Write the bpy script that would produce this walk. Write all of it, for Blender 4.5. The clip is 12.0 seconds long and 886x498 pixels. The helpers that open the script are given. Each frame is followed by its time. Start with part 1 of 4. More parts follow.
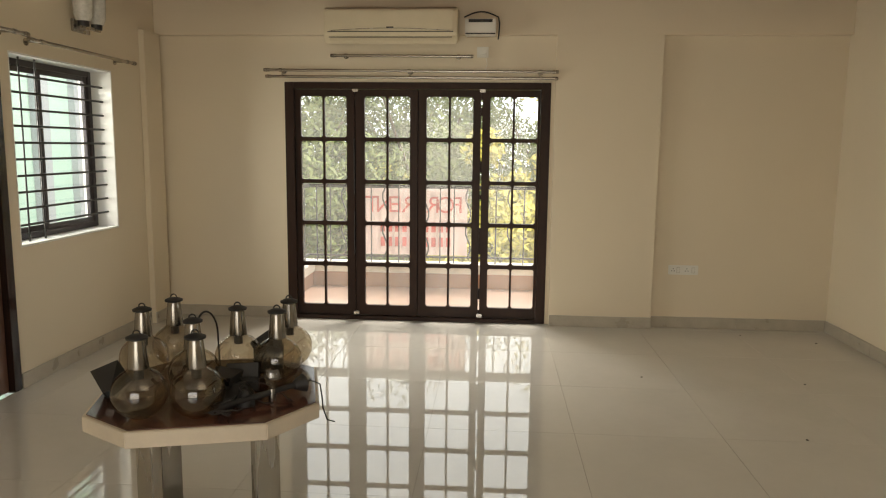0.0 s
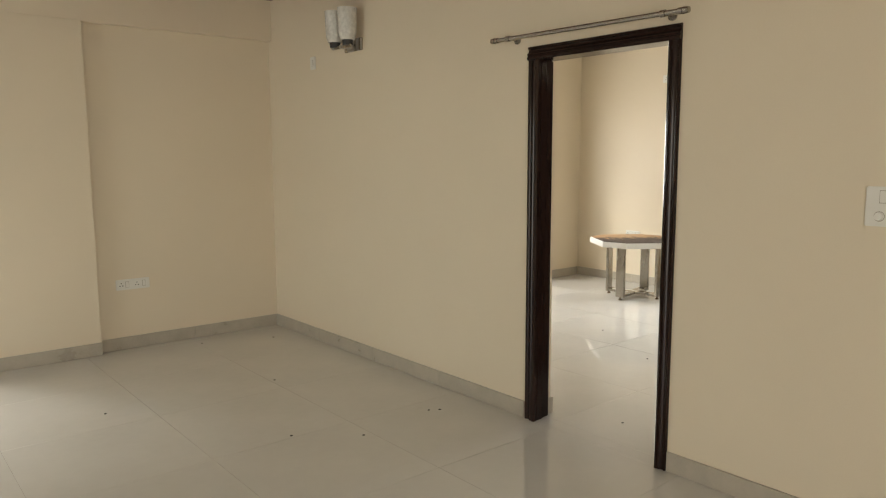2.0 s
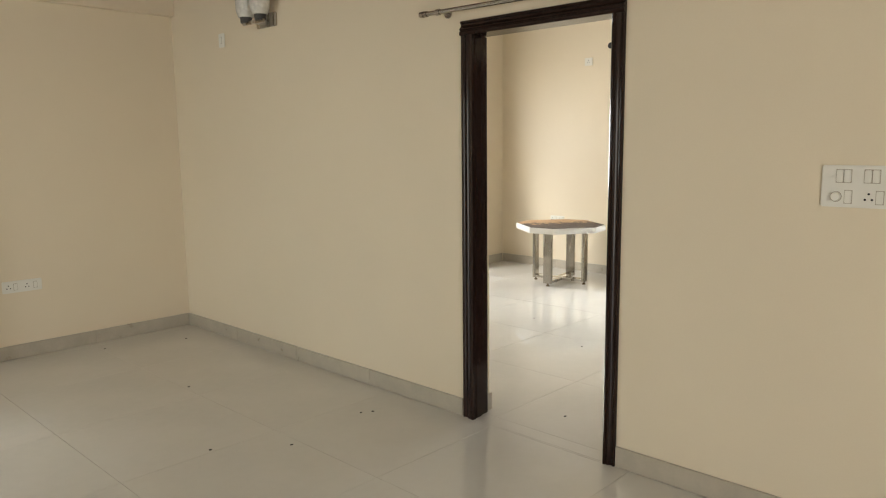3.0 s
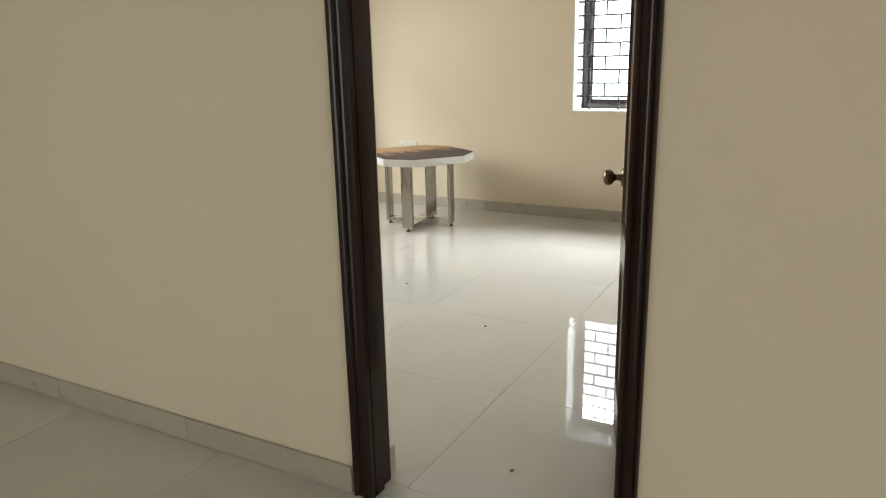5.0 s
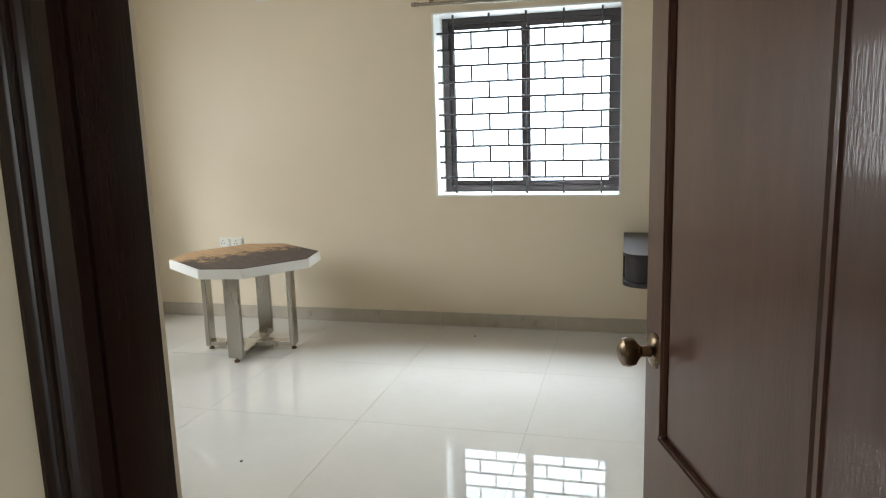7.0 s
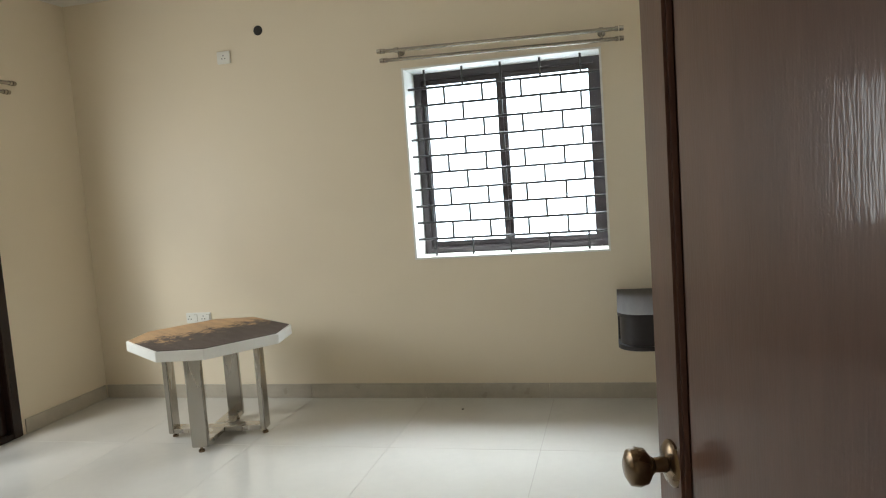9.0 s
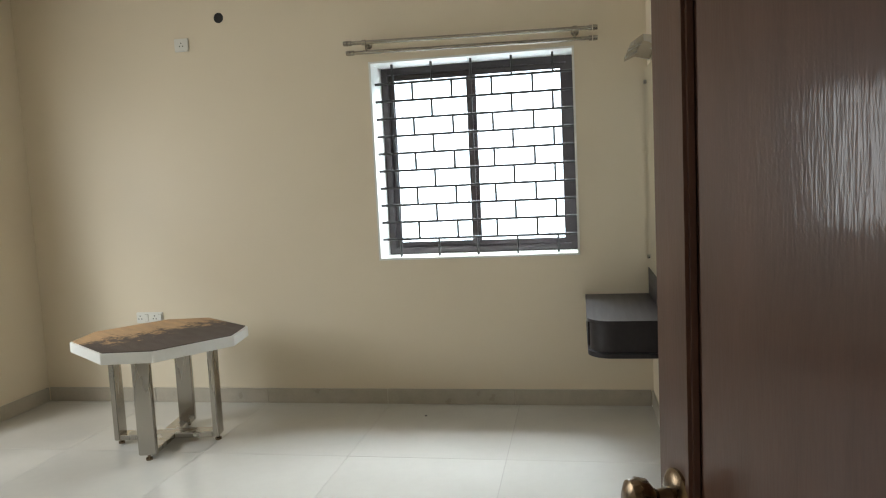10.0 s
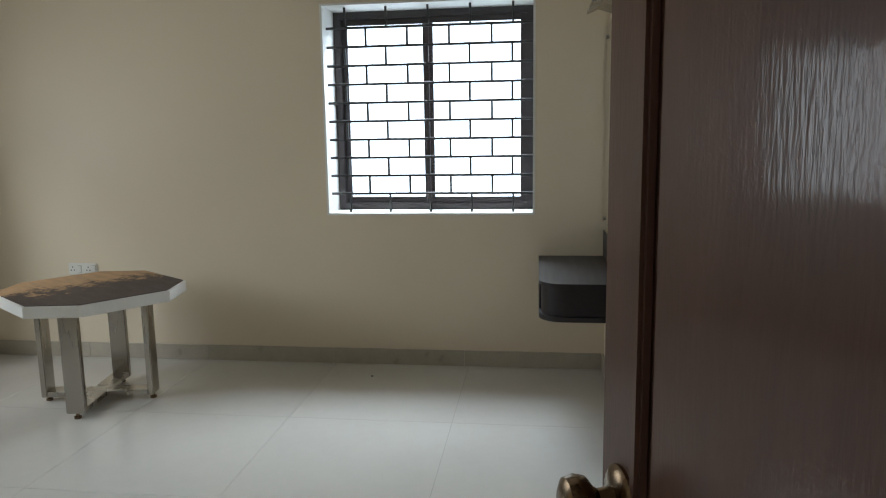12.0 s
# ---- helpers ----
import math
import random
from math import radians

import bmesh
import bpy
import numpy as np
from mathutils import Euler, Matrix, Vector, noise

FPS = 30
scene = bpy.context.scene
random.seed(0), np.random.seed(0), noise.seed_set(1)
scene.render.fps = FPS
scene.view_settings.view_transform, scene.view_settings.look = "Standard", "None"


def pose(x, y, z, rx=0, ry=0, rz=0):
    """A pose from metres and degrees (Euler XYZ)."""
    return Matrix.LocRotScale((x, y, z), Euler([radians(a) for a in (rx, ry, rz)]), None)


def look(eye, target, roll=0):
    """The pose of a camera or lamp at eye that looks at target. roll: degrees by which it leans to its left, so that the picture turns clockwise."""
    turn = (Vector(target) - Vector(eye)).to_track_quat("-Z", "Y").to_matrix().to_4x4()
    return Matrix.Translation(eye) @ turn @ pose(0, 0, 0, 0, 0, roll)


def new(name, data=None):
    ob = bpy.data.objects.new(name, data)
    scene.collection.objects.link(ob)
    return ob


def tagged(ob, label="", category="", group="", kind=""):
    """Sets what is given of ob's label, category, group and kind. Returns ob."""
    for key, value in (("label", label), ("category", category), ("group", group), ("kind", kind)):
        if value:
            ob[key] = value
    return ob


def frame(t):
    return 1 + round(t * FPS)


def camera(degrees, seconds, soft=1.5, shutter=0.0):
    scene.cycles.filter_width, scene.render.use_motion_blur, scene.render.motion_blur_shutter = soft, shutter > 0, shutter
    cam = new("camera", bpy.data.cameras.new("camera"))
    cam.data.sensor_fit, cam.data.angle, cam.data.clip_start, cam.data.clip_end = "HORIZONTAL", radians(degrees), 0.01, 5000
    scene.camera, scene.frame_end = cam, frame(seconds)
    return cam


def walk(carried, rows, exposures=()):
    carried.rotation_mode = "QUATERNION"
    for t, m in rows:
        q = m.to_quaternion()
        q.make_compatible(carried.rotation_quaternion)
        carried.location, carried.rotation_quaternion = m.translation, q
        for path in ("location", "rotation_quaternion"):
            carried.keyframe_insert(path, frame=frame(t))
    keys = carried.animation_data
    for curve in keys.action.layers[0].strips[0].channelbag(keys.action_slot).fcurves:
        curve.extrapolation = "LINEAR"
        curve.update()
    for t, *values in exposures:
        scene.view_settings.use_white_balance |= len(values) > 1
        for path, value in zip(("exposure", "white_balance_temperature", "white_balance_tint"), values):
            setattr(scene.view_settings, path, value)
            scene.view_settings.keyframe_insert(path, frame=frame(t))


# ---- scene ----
cam = camera(63.1, 12.0, 1.15)
PATH = [
    (0, (-2.952, -6.451, 1.58), (-3.089, -4.475, 1.301), 0.6),
    (0.5, (-3.004, -6.383, 1.589), (-2.763, -4.421, 1.282), 0.2),
    (1, (-2.976, -6.248, 1.546), (-2.443, -4.341, 1.268), 0.6),
    (1.5, (-2.97, -6.132, 1.518), (-2.046, -4.375, 1.266), 0.7),
    (2, (-3.0, -6.013, 1.533), (-1.733, -4.487, 1.279), -0.2),
    (2.5, (-2.989, -5.917, 1.519), (-1.6, -4.504, 1.247), -0.5),
    (4.5, (-2.045, -4.828, 1.479), (-0.458, -3.701, 1.021), -1.4),
    (5, (-1.757, -4.49, 1.447), (-0.064, -3.56, 0.926), -1.3),
    (5.5, (-1.37, -4.241, 1.454), (0.445, -3.482, 1.097), -1.5),
    (6, (-1.012, -4.012, 1.467), (0.89, -3.469, 1.169), -2.2),
    (6.5, (-0.828, -3.82, 1.472), (1.096, -3.447, 1.073), -2.7),
    (7, (-0.599, -3.766, 1.459), (1.308, -3.268, 1.115), -1.7),
    (9, (-0.261, -3.756, 1.448), (1.674, -3.285, 1.263), -4.1),
    (9.5, (-0.201, -3.702, 1.451), (1.751, -3.3, 1.284), -3.6),
    (10, (-0.122, -3.7, 1.431), (1.836, -3.332, 1.245), -2.8),
    (10.5, (-0.008, -3.78, 1.47), (1.949, -3.432, 1.262), -1.6),
    (11, (0.014, -3.773, 1.46), (1.974, -3.449, 1.238), -0.2),
    (11.5, (-0.005, -3.765, 1.438), (1.955, -3.46, 1.191), 0.4),
    (12, (0.037, -3.722, 1.416), (1.997, -3.465, 1.107), -0.9),
]
EXPOSURES = [(0, 0.32, 7200, 11), (1.5, 0.42, 6900, 10), (2.5, 0.82, 6450, 9), (4.5, 0.75, 6400, 8), (5.5, 0.03, 6150, 7), (6, -0.1, 6000, 7), (6.5, 0.22, 5950, 7), (7, 0.22, 5950, 7), (9, 0.08, 6050, 6), (10, 0.0, 6050, 6), (11, 0.03, 5950, 6), (11.5, -0.03, 5850, 6), (12, -0.6, 5750, 6)]
walk(cam, [(t, look(e, g, r)) for t, e, g, r in PATH], EXPOSURES)


# ---- world, sun and the daylight in the openings ----
world = bpy.data.worlds.new("sky")
scene.world = world
world.use_nodes = True
wn = world.node_tree.nodes
sky = wn.new("ShaderNodeTexSky")
sky.sky_type = "NISHITA"
sky.sun_disc = False
sky.sun_elevation = radians(58)
sky.sun_rotation = radians(165)
world.node_tree.links.new(sky.outputs[0], wn["Background"].inputs[0])
wn["Background"].inputs[1].default_value = 0.13


def sun_lamp():
    d = bpy.data.lights.new("sun", "SUN")
    d.energy, d.angle, d.color = 3.0, radians(0.6), (1.0, 0.95, 0.86)
    ob = new("sun", d)
    ob.matrix_world = look((7, -9, 17), (-3, 0, 0))


def window_light(name, eye, target, w, h, watts, color=(1, 0.98, 0.95)):
    d = bpy.data.lights.new(name, "AREA")
    d.shape, d.size, d.size_y, d.energy, d.color = "RECTANGLE", w, h, watts, color
    ob = new(name, d)
    ob.matrix_world = look(eye, target)


sun_lamp()
window_light("daylight_living_window", (-7.6, -1.6, 1.9), (0, -1.7, 1.3), 2.0, 1.6, 150, (0.97, 1.0, 0.97))
window_light("daylight_bedroom_balcony", (2.69, 0.22, 1.5), (2.69, -3, 1.7), 1.45, 1.0, 40, (1, 0.97, 0.93))
# added lamp in an assumed, unseen rear opening, to brighten the living room
window_light("assumed_rear_daylight", (-3.6, -8.62, 1.1), (-4.2, 0, 1.5), 2.7, 2.05, 54, (1, 0.95, 0.88))
window_light("skylight_balcony", (-3.65, 4.0, 6.2), (-3.65, -1.2, 0.2), 4.2, 2.4, 760, (1, 0.98, 0.93))
window_light("skylight_bedroom_window", (5.85, -3.08, 2.9), (2.0, -3.08, 1.2), 3.0, 1.4, 680, (0.93, 0.97, 1.0))


# ---- mesh helpers ----
def box(bm, x0, x1, y0, y1, z0, z1, m=None):
    vs = [bm.verts.new((x, y, z)) for z in (z0, z1) for x, y in ((x0, y0), (x1, y0), (x1, y1), (x0, y1))]
    for f in ((3, 2, 1, 0), (4, 5, 6, 7), (0, 1, 5, 4), (1, 2, 6, 5), (2, 3, 7, 6), (3, 0, 4, 7)):
        bm.faces.new([vs[i] for i in f])
    if m:
        bmesh.ops.transform(bm, matrix=m, verts=vs)
    return vs


def rod(bm, a, b, r, seg=12, r2=None):
    a, b = Vector(a), Vector(b)
    d = b - a
    m = Matrix.Translation((a + b) / 2) @ d.to_track_quat("Z", "Y").to_matrix().to_4x4()
    bmesh.ops.create_cone(bm, cap_ends=True, segments=seg, radius1=r, radius2=r if r2 is None else r2, depth=d.length, matrix=m)


def ball(bm, c, r, seg=16):
    bmesh.ops.create_uvsphere(bm, u_segments=seg, v_segments=seg // 2, radius=r, matrix=Matrix.Translation(c))


def prism(bm, poly, z0, z1):
    lo = [bm.verts.new((x, y, z0)) for x, y in poly]
    hi = [bm.verts.new((x, y, z1)) for x, y in poly]
    n = len(poly)
    bm.faces.new(lo[::-1])
    bm.faces.new(hi)
    for i in range(n):
        bm.faces.new((lo[i], lo[(i + 1) % n], hi[(i + 1) % n], hi[i]))


def lathe(bm, profile, seg=28):
    rings = []
    for r, z in profile:
        if r < 1e-4:
            rings.append([bm.verts.new((0, 0, z))] * seg)
        else:
            rings.append([bm.verts.new((r * math.cos(k * math.tau / seg), r * math.sin(k * math.tau / seg), z)) for k in range(seg)])
    for a, b in zip(rings, rings[1:]):
        for k in range(seg):
            f = list(dict.fromkeys((a[k], a[(k + 1) % seg], b[(k + 1) % seg], b[k])))
            if len(f) > 2:
                bm.faces.new(f)


def bevel(bm, w, seg=2):
    bmesh.ops.bevel(bm, geom=bm.edges[:], offset=w, segments=seg, affect="EDGES", clamp_overlap=True)


def mesh_of(name, bm, material, smooth=False):
    bmesh.ops.recalc_face_normals(bm, faces=bm.faces[:])
    me = bpy.data.meshes.new(name)
    bm.to_mesh(me)
    bm.free()
    me.materials.append(material)
    if smooth:
        for p in me.polygons:
            p.use_smooth = True
        me.set_sharp_from_angle(angle=radians(40))
    return me


def part(name, bm, material, parent=None, label="", smooth=False, at=None):
    ob = new(name, mesh_of(name, bm, material, smooth))
    ob.parent = parent
    if at is not None:
        ob.matrix_basis = at
    if label:
        ob["label"] = label
    return ob


def thing(name, m, label, category, group="", kind=""):
    ob = new(name)
    ob.matrix_basis = m
    return tagged(ob, label, category, group, kind)


def boxes(name, lst, material, parent=None, label="", bev=0.0, at=None):
    bm = bmesh.new()
    for b in lst:
        box(bm, *b)
    if bev:
        bevel(bm, bev)
    return part(name, bm, material, parent, label, at=at)


def structure(name, lst, material, label, category, bev=0.0):
    return tagged(boxes(name, lst, material, bev=bev), label, category, kind="structure")


# ---- materials ----
def material(name, color, rough=0.5, metal=0.0, var=0.12, scale=3.0, fine=60.0, bump=0.05, stretch=(1, 1, 1), coat=0.0, rough_var=0.1, spec=0.5, random_tone=0.0):
    m = bpy.data.materials.new(name)
    m.use_nodes = True
    nt = m.node_tree
    b = nt.nodes["Principled BSDF"]
    co = nt.nodes.new("ShaderNodeTexCoord")
    mp = nt.nodes.new("ShaderNodeMapping")
    mp.inputs["Scale"].default_value = stretch
    nt.links.new(co.outputs["Object"], mp.inputs[0])
    n1, n2 = nt.nodes.new("ShaderNodeTexNoise"), nt.nodes.new("ShaderNodeTexNoise")
    n1.inputs["Scale"].default_value, n1.inputs["Detail"].default_value = scale, 5
    n2.inputs["Scale"].default_value, n2.inputs["Detail"].default_value = fine, 3
    for n in (n1, n2):
        nt.links.new(mp.outputs[0], n.inputs["Vector"])
    add = nt.nodes.new("ShaderNodeMath")
    add.operation = "MULTIPLY_ADD"
    add.inputs[1].default_value = 0.35
    nt.links.new(n2.outputs[0], add.inputs[0])
    nt.links.new(n1.outputs[0], add.inputs[2])
    last = add.outputs[0]
    if random_tone:
        info = nt.nodes.new("ShaderNodeObjectInfo")
        a2 = nt.nodes.new("ShaderNodeMath")
        a2.operation = "MULTIPLY_ADD"
        a2.inputs[1].default_value = random_tone
        nt.links.new(info.outputs["Random"], a2.inputs[0])
        nt.links.new(last, a2.inputs[2])
        last = a2.outputs[0]
    ramp = nt.nodes.new("ShaderNodeMapRange")
    ramp.inputs[1].default_value, ramp.inputs[2].default_value = 0.35, 1.0
    ramp.inputs[3].default_value, ramp.inputs[4].default_value = 1 - var, 1 + var
    nt.links.new(last, ramp.inputs[0])
    mix = nt.nodes.new("ShaderNodeVectorMath")
    mix.operation = "SCALE"
    mix.inputs[0].default_value = color
    nt.links.new(ramp.outputs[0], mix.inputs["Scale"])
    nt.links.new(mix.outputs[0], b.inputs["Base Color"])
    rr = nt.nodes.new("ShaderNodeMapRange")
    rr.inputs[1].default_value, rr.inputs[2].default_value = 0.3, 0.9
    rr.inputs[3].default_value, rr.inputs[4].default_value = max(0.0, rough * (1 - rough_var)), min(1, rough * (1 + rough_var))
    nt.links.new(n1.outputs[0], rr.inputs[0])
    nt.links.new(rr.outputs[0], b.inputs["Roughness"])
    b.inputs["Metallic"].default_value = metal
    b.inputs["Specular IOR Level"].default_value = spec
    b.inputs["Coat Weight"].default_value = coat
    b.inputs["Coat Roughness"].default_value = 0.08
    if bump:
        bp = nt.nodes.new("ShaderNodeBump")
        bp.inputs["Strength"].default_value, bp.inputs["Distance"].default_value = bump, 0.01
        nt.links.new(n2.outputs[0], bp.inputs["Height"])
        nt.links.new(bp.outputs[0], b.inputs["Normal"])
        if coat:
            nt.links.new(bp.outputs[0], b.inputs["Coat Normal"])
    return m


def glass(name, color=(1, 1, 1), rough=0.0, thin=True, gloss=0.02, dust=0.0):
    m = bpy.data.materials.new(name)
    m.use_nodes = True
    nt = m.node_tree
    b = nt.nodes["Principled BSDF"]
    b.inputs["Base Color"].default_value = (*color, 1)
    b.inputs["Roughness"].default_value = rough
    b.inputs["Transmission Weight"].default_value = 1.0
    b.inputs["IOR"].default_value = 1.45
    if thin:
        # thin pane: clear with a weak mirror
        tr, gl, mx, fr = (nt.nodes.new("ShaderNode" + k) for k in ("BsdfTransparent", "BsdfGlossy", "MixShader", "LayerWeight"))
        tr.inputs[0].default_value = (*color, 1)
        gl.inputs["Roughness"].default_value = rough
        fr.inputs[0].default_value = 0.5
        pw, ml = nt.nodes.new("ShaderNodeMath"), nt.nodes.new("ShaderNodeMath")
        pw.operation, ml.operation = "POWER", "MULTIPLY_ADD"
        pw.inputs[1].default_value = 4.0
        ml.inputs[1].default_value, ml.inputs[2].default_value = 0.6, gloss
        nt.links.new(fr.outputs["Facing"], pw.inputs[0])
        nt.links.new(pw.outputs[0], ml.inputs[0])
        nt.links.new(ml.outputs[0], mx.inputs[0])
        nt.links.new(tr.outputs[0], mx.inputs[1])
        nt.links.new(gl.outputs[0], mx.inputs[2])
        last = mx
        if dust:
            df, nz, mp, m2 = (nt.nodes.new("ShaderNode" + k) for k in ("BsdfTranslucent", "TexNoise", "MapRange", "MixShader"))
            df.inputs[0].default_value = (0.85, 0.84, 0.8, 1)
            nz.inputs["Scale"].default_value, nz.inputs["Detail"].default_value = 4.0, 6
            mp.inputs[3].default_value, mp.inputs[4].default_value = dust * 0.6, dust * 1.4
            nt.links.new(nz.outputs[0], mp.inputs[0])
            nt.links.new(mp.outputs[0], m2.inputs[0])
            nt.links.new(mx.outputs[0], m2.inputs[1])
            nt.links.new(df.outputs[0], m2.inputs[2])
            last = m2
        nt.links.new(last.outputs[0], nt.nodes["Material Output"].inputs[0])
    return m


def burnt_wood():
    """Bare ply with a scorched, peeled patch of dark laminate."""
    m = material("peeled_laminate", (0.5, 0.32, 0.17), 0.6, var=0.25, scale=6, fine=90, bump=0.15, stretch=(1, 4, 1))
    nt = m.node_tree
    b = nt.nodes["Principled BSDF"]
    src = b.inputs["Base Color"].links[0].from_socket
    co = nt.nodes.new("ShaderNodeTexCoord")
    sep = nt.nodes.new("ShaderNodeSeparateXYZ")
    nz = nt.nodes.new("ShaderNodeTexNoise")
    nz.inputs["Scale"].default_value, nz.inputs["Detail"].default_value, nz.inputs["Roughness"].default_value = 13, 10, 0.8
    nt.links.new(co.outputs["Object"], sep.inputs[0])
    nt.links.new(co.outputs["Object"], nz.inputs["Vector"])
    a = nt.nodes.new("ShaderNodeMath")
    a.operation = "MULTIPLY_ADD"
    a.inputs[1].default_value = 1.4
    nt.links.new(nz.outputs[0], a.inputs[0])
    nt.links.new(sep.outputs["X"], a.inputs[2])
    r = nt.nodes.new("ShaderNodeMapRange")
    r.inputs[1].default_value, r.inputs[2].default_value = 0.72, 0.84
    nt.links.new(a.outputs[0], r.inputs[0])
    mx = nt.nodes.new("ShaderNodeMix")
    mx.data_type = "RGBA"
    mx.inputs["A"].default_value = (0.065, 0.045, 0.038, 1)
    nt.links.new(r.outputs[0], mx.inputs["Factor"])
    nt.links.new(src, mx.inputs["B"])
    nt.links.new(mx.outputs["Result"], b.inputs["Base Color"])
    return m


M_WALL = material("cream_wall_paint", (0.74, 0.645, 0.495), 0.55, var=0.035, scale=0.9, fine=140, bump=0.04)
M_REVEAL = material("white_reveal_paint", (0.8, 0.79, 0.75), 0.5, var=0.04, scale=3, fine=120, bump=0.04)
M_CEIL = material("white_ceiling_paint", (0.8, 0.77, 0.7), 0.7, var=0.03, scale=1.5, fine=120, bump=0.03)
M_WOODCEIL = material("red_brown_ceiling_wood", (0.2, 0.075, 0.035), 0.4, var=0.3, scale=3, fine=60, stretch=(1, 8, 8), bump=0.05)
M_TILE = material("polished_vitrified_tile", (0.61, 0.585, 0.535), 0.012, var=0.05, scale=2.2, fine=16, bump=0.0, random_tone=0.06, rough_var=0.4, spec=0.95)
M_GROUT = material("tile_grout", (0.36, 0.33, 0.28), 0.7, var=0.1)
M_SKIRT = material("grey_skirting_tile", (0.42, 0.375, 0.305), 0.3, var=0.12, scale=9, fine=70, bump=0.02, random_tone=0.2)
M_DARK = material("dark_lacquered_wood", (0.02, 0.01, 0.0075), 0.18, var=0.3, scale=5, fine=40, stretch=(6, 6, 0.5), bump=0.02, coat=0.12, spec=0.22)
M_FOLD = material("dark_brown_door_wood", (0.03, 0.014, 0.009), 0.42, var=0.3, scale=5, fine=40, stretch=(6, 6, 0.6), bump=0.03, spec=0.2)
M_LEAF = material("brown_lacquered_door", (0.125, 0.065, 0.046), 0.36, var=0.25, scale=5, fine=55, stretch=(4, 4, 0.5), bump=0.045, coat=0.34, spec=0.18)
M_STEEL = material("brushed_steel", (0.47, 0.445, 0.405), 0.28, 1.0, var=0.12, scale=8, fine=120, stretch=(1, 1, 0.1), bump=0.03)
M_RODSTEEL = material("satin_steel_tube", (0.42, 0.39, 0.35), 0.24, 1.0, var=0.1, scale=10, bump=0.0)
M_BRONZE = material("antique_brass", (0.2, 0.14, 0.085), 0.28, 1.0, var=0.3, scale=20, fine=90, bump=0.02)
M_IRON = material("dark_painted_iron", (0.03, 0.028, 0.027), 0.45, var=0.2, scale=20, bump=0.02)
M_WHITE = material("white_laminate", (0.78, 0.77, 0.73), 0.35, var=0.06, scale=5, fine=60, bump=0.02)
M_CREAMEDGE = material("cream_laminate_edge", (0.52, 0.45, 0.35), 0.4, var=0.1, scale=7, bump=0.02)
M_PLY = burnt_wood()
M_REDTOP = material("dark_marbled_tabletop", (0.085, 0.035, 0.024), 0.16, var=0.75, scale=7, fine=40, bump=0.01)
M_PLASTIC = material("white_switch_plastic", (0.76, 0.74, 0.68), 0.3, var=0.03, scale=6, bump=0.0)
M_OLDPLASTIC = material("yellowed_plastic", (0.7, 0.61, 0.44), 0.4, var=0.06, scale=4, bump=0.01)
M_BLACK = material("matt_black_plastic", (0.012, 0.011, 0.011), 0.6, var=0.2, scale=12, bump=0.02)
M_PVCFRAME = material("brown_window_frame", (0.05, 0.04, 0.042), 0.35, var=0.15, scale=9, bump=0.02)
M_SHELF = material("dark_wenge_laminate", (0.016, 0.012, 0.014), 0.4, var=0.4, scale=4, fine=90, stretch=(0.6, 8, 8), bump=0.03)
M_PANE = glass("window_glass")
M_DUSTY = glass("dusty_door_glass", dust=0.07)
M_AMBER = glass("smoky_amber_glass", (0.72, 0.66, 0.56), gloss=0.09)
M_BULB = glass("clear_bulb_glass", (0.86, 0.86, 0.83), gloss=0.16)
M_FROST = material("frosted_lamp_glass", (0.62, 0.6, 0.55), 0.25, var=0.2, scale=30, bump=0.03)
M_MIRROR = material("mirror_silver", (0.9, 0.92, 0.9), 0.02, 1.0, var=0.01, bump=0.0)
M_PINK = material("pink_balcony_tile", (0.52, 0.36, 0.28), 0.35, var=0.12, scale=3, fine=40, bump=0.02)
M_TERRA = material("terracotta_skirting", (0.42, 0.24, 0.15), 0.5, var=0.15)
M_COPING = material("weathered_white_coping", (0.72, 0.68, 0.6), 0.6, var=0.15, scale=5)
M_BANNER = material("white_vinyl_banner", (0.74, 0.62, 0.6), 0.5, var=0.06, scale=3, bump=0.02)
M_RED = material("red_print", (0.6, 0.14, 0.13), 0.5, var=0.05)
M_GREENWALL = material("pale_green_facade", (0.42, 0.6, 0.53), 0.8, var=0.1, scale=1)
M_GREYPIPE = material("grey_facade_strip", (0.38, 0.42, 0.45), 0.7, var=0.1)
M_GROUND = material("earth_and_grass", (0.12, 0.13, 0.05), 0.95, var=0.4, scale=0.5)
M_BARK = material("tree_bark", (0.12, 0.085, 0.055), 0.9, var=0.35, scale=8, bump=0.3)
M_FOLI = material("green_foliage", (0.14, 0.18, 0.055), 0.6, var=0.5, scale=1.3, fine=14, bump=0.0)
M_FOLI2 = material("yellow_green_foliage", (0.5, 0.45, 0.09), 0.6, var=0.5, scale=1.3, fine=14, bump=0.0)
M_TOILET = material("grey_toilet_tile", (0.35, 0.33, 0.3), 0.3, var=0.1)

# ---- plan: living room x -5.98..0, y -8.5..0; bedroom x 0.17..4.35, y -4.13..0.07 ----
H = 2.9
structure("wall_north", [(-6.26, -4.83, 0, 0.2, 0, H), (-2.47, 0, 0, 0.2, 0, H), (-4.83, -2.47, 0, 0.2, 2.145, H)], M_WALL, "cream painted living room wall around the folding balcony door", "wall")
structure("pilaster", [(-2.437, -1.535, -0.065, -0.001, 0, 2.54)], M_WALL, "shallow cream painted pilaster beside the balcony door", "pilaster", 0.004)
structure("beam", [(-5.979, -0.001, -0.065, -0.001, 2.54, H)], M_WALL, "cream painted beam along the top of the wall", "beam", 0.004)
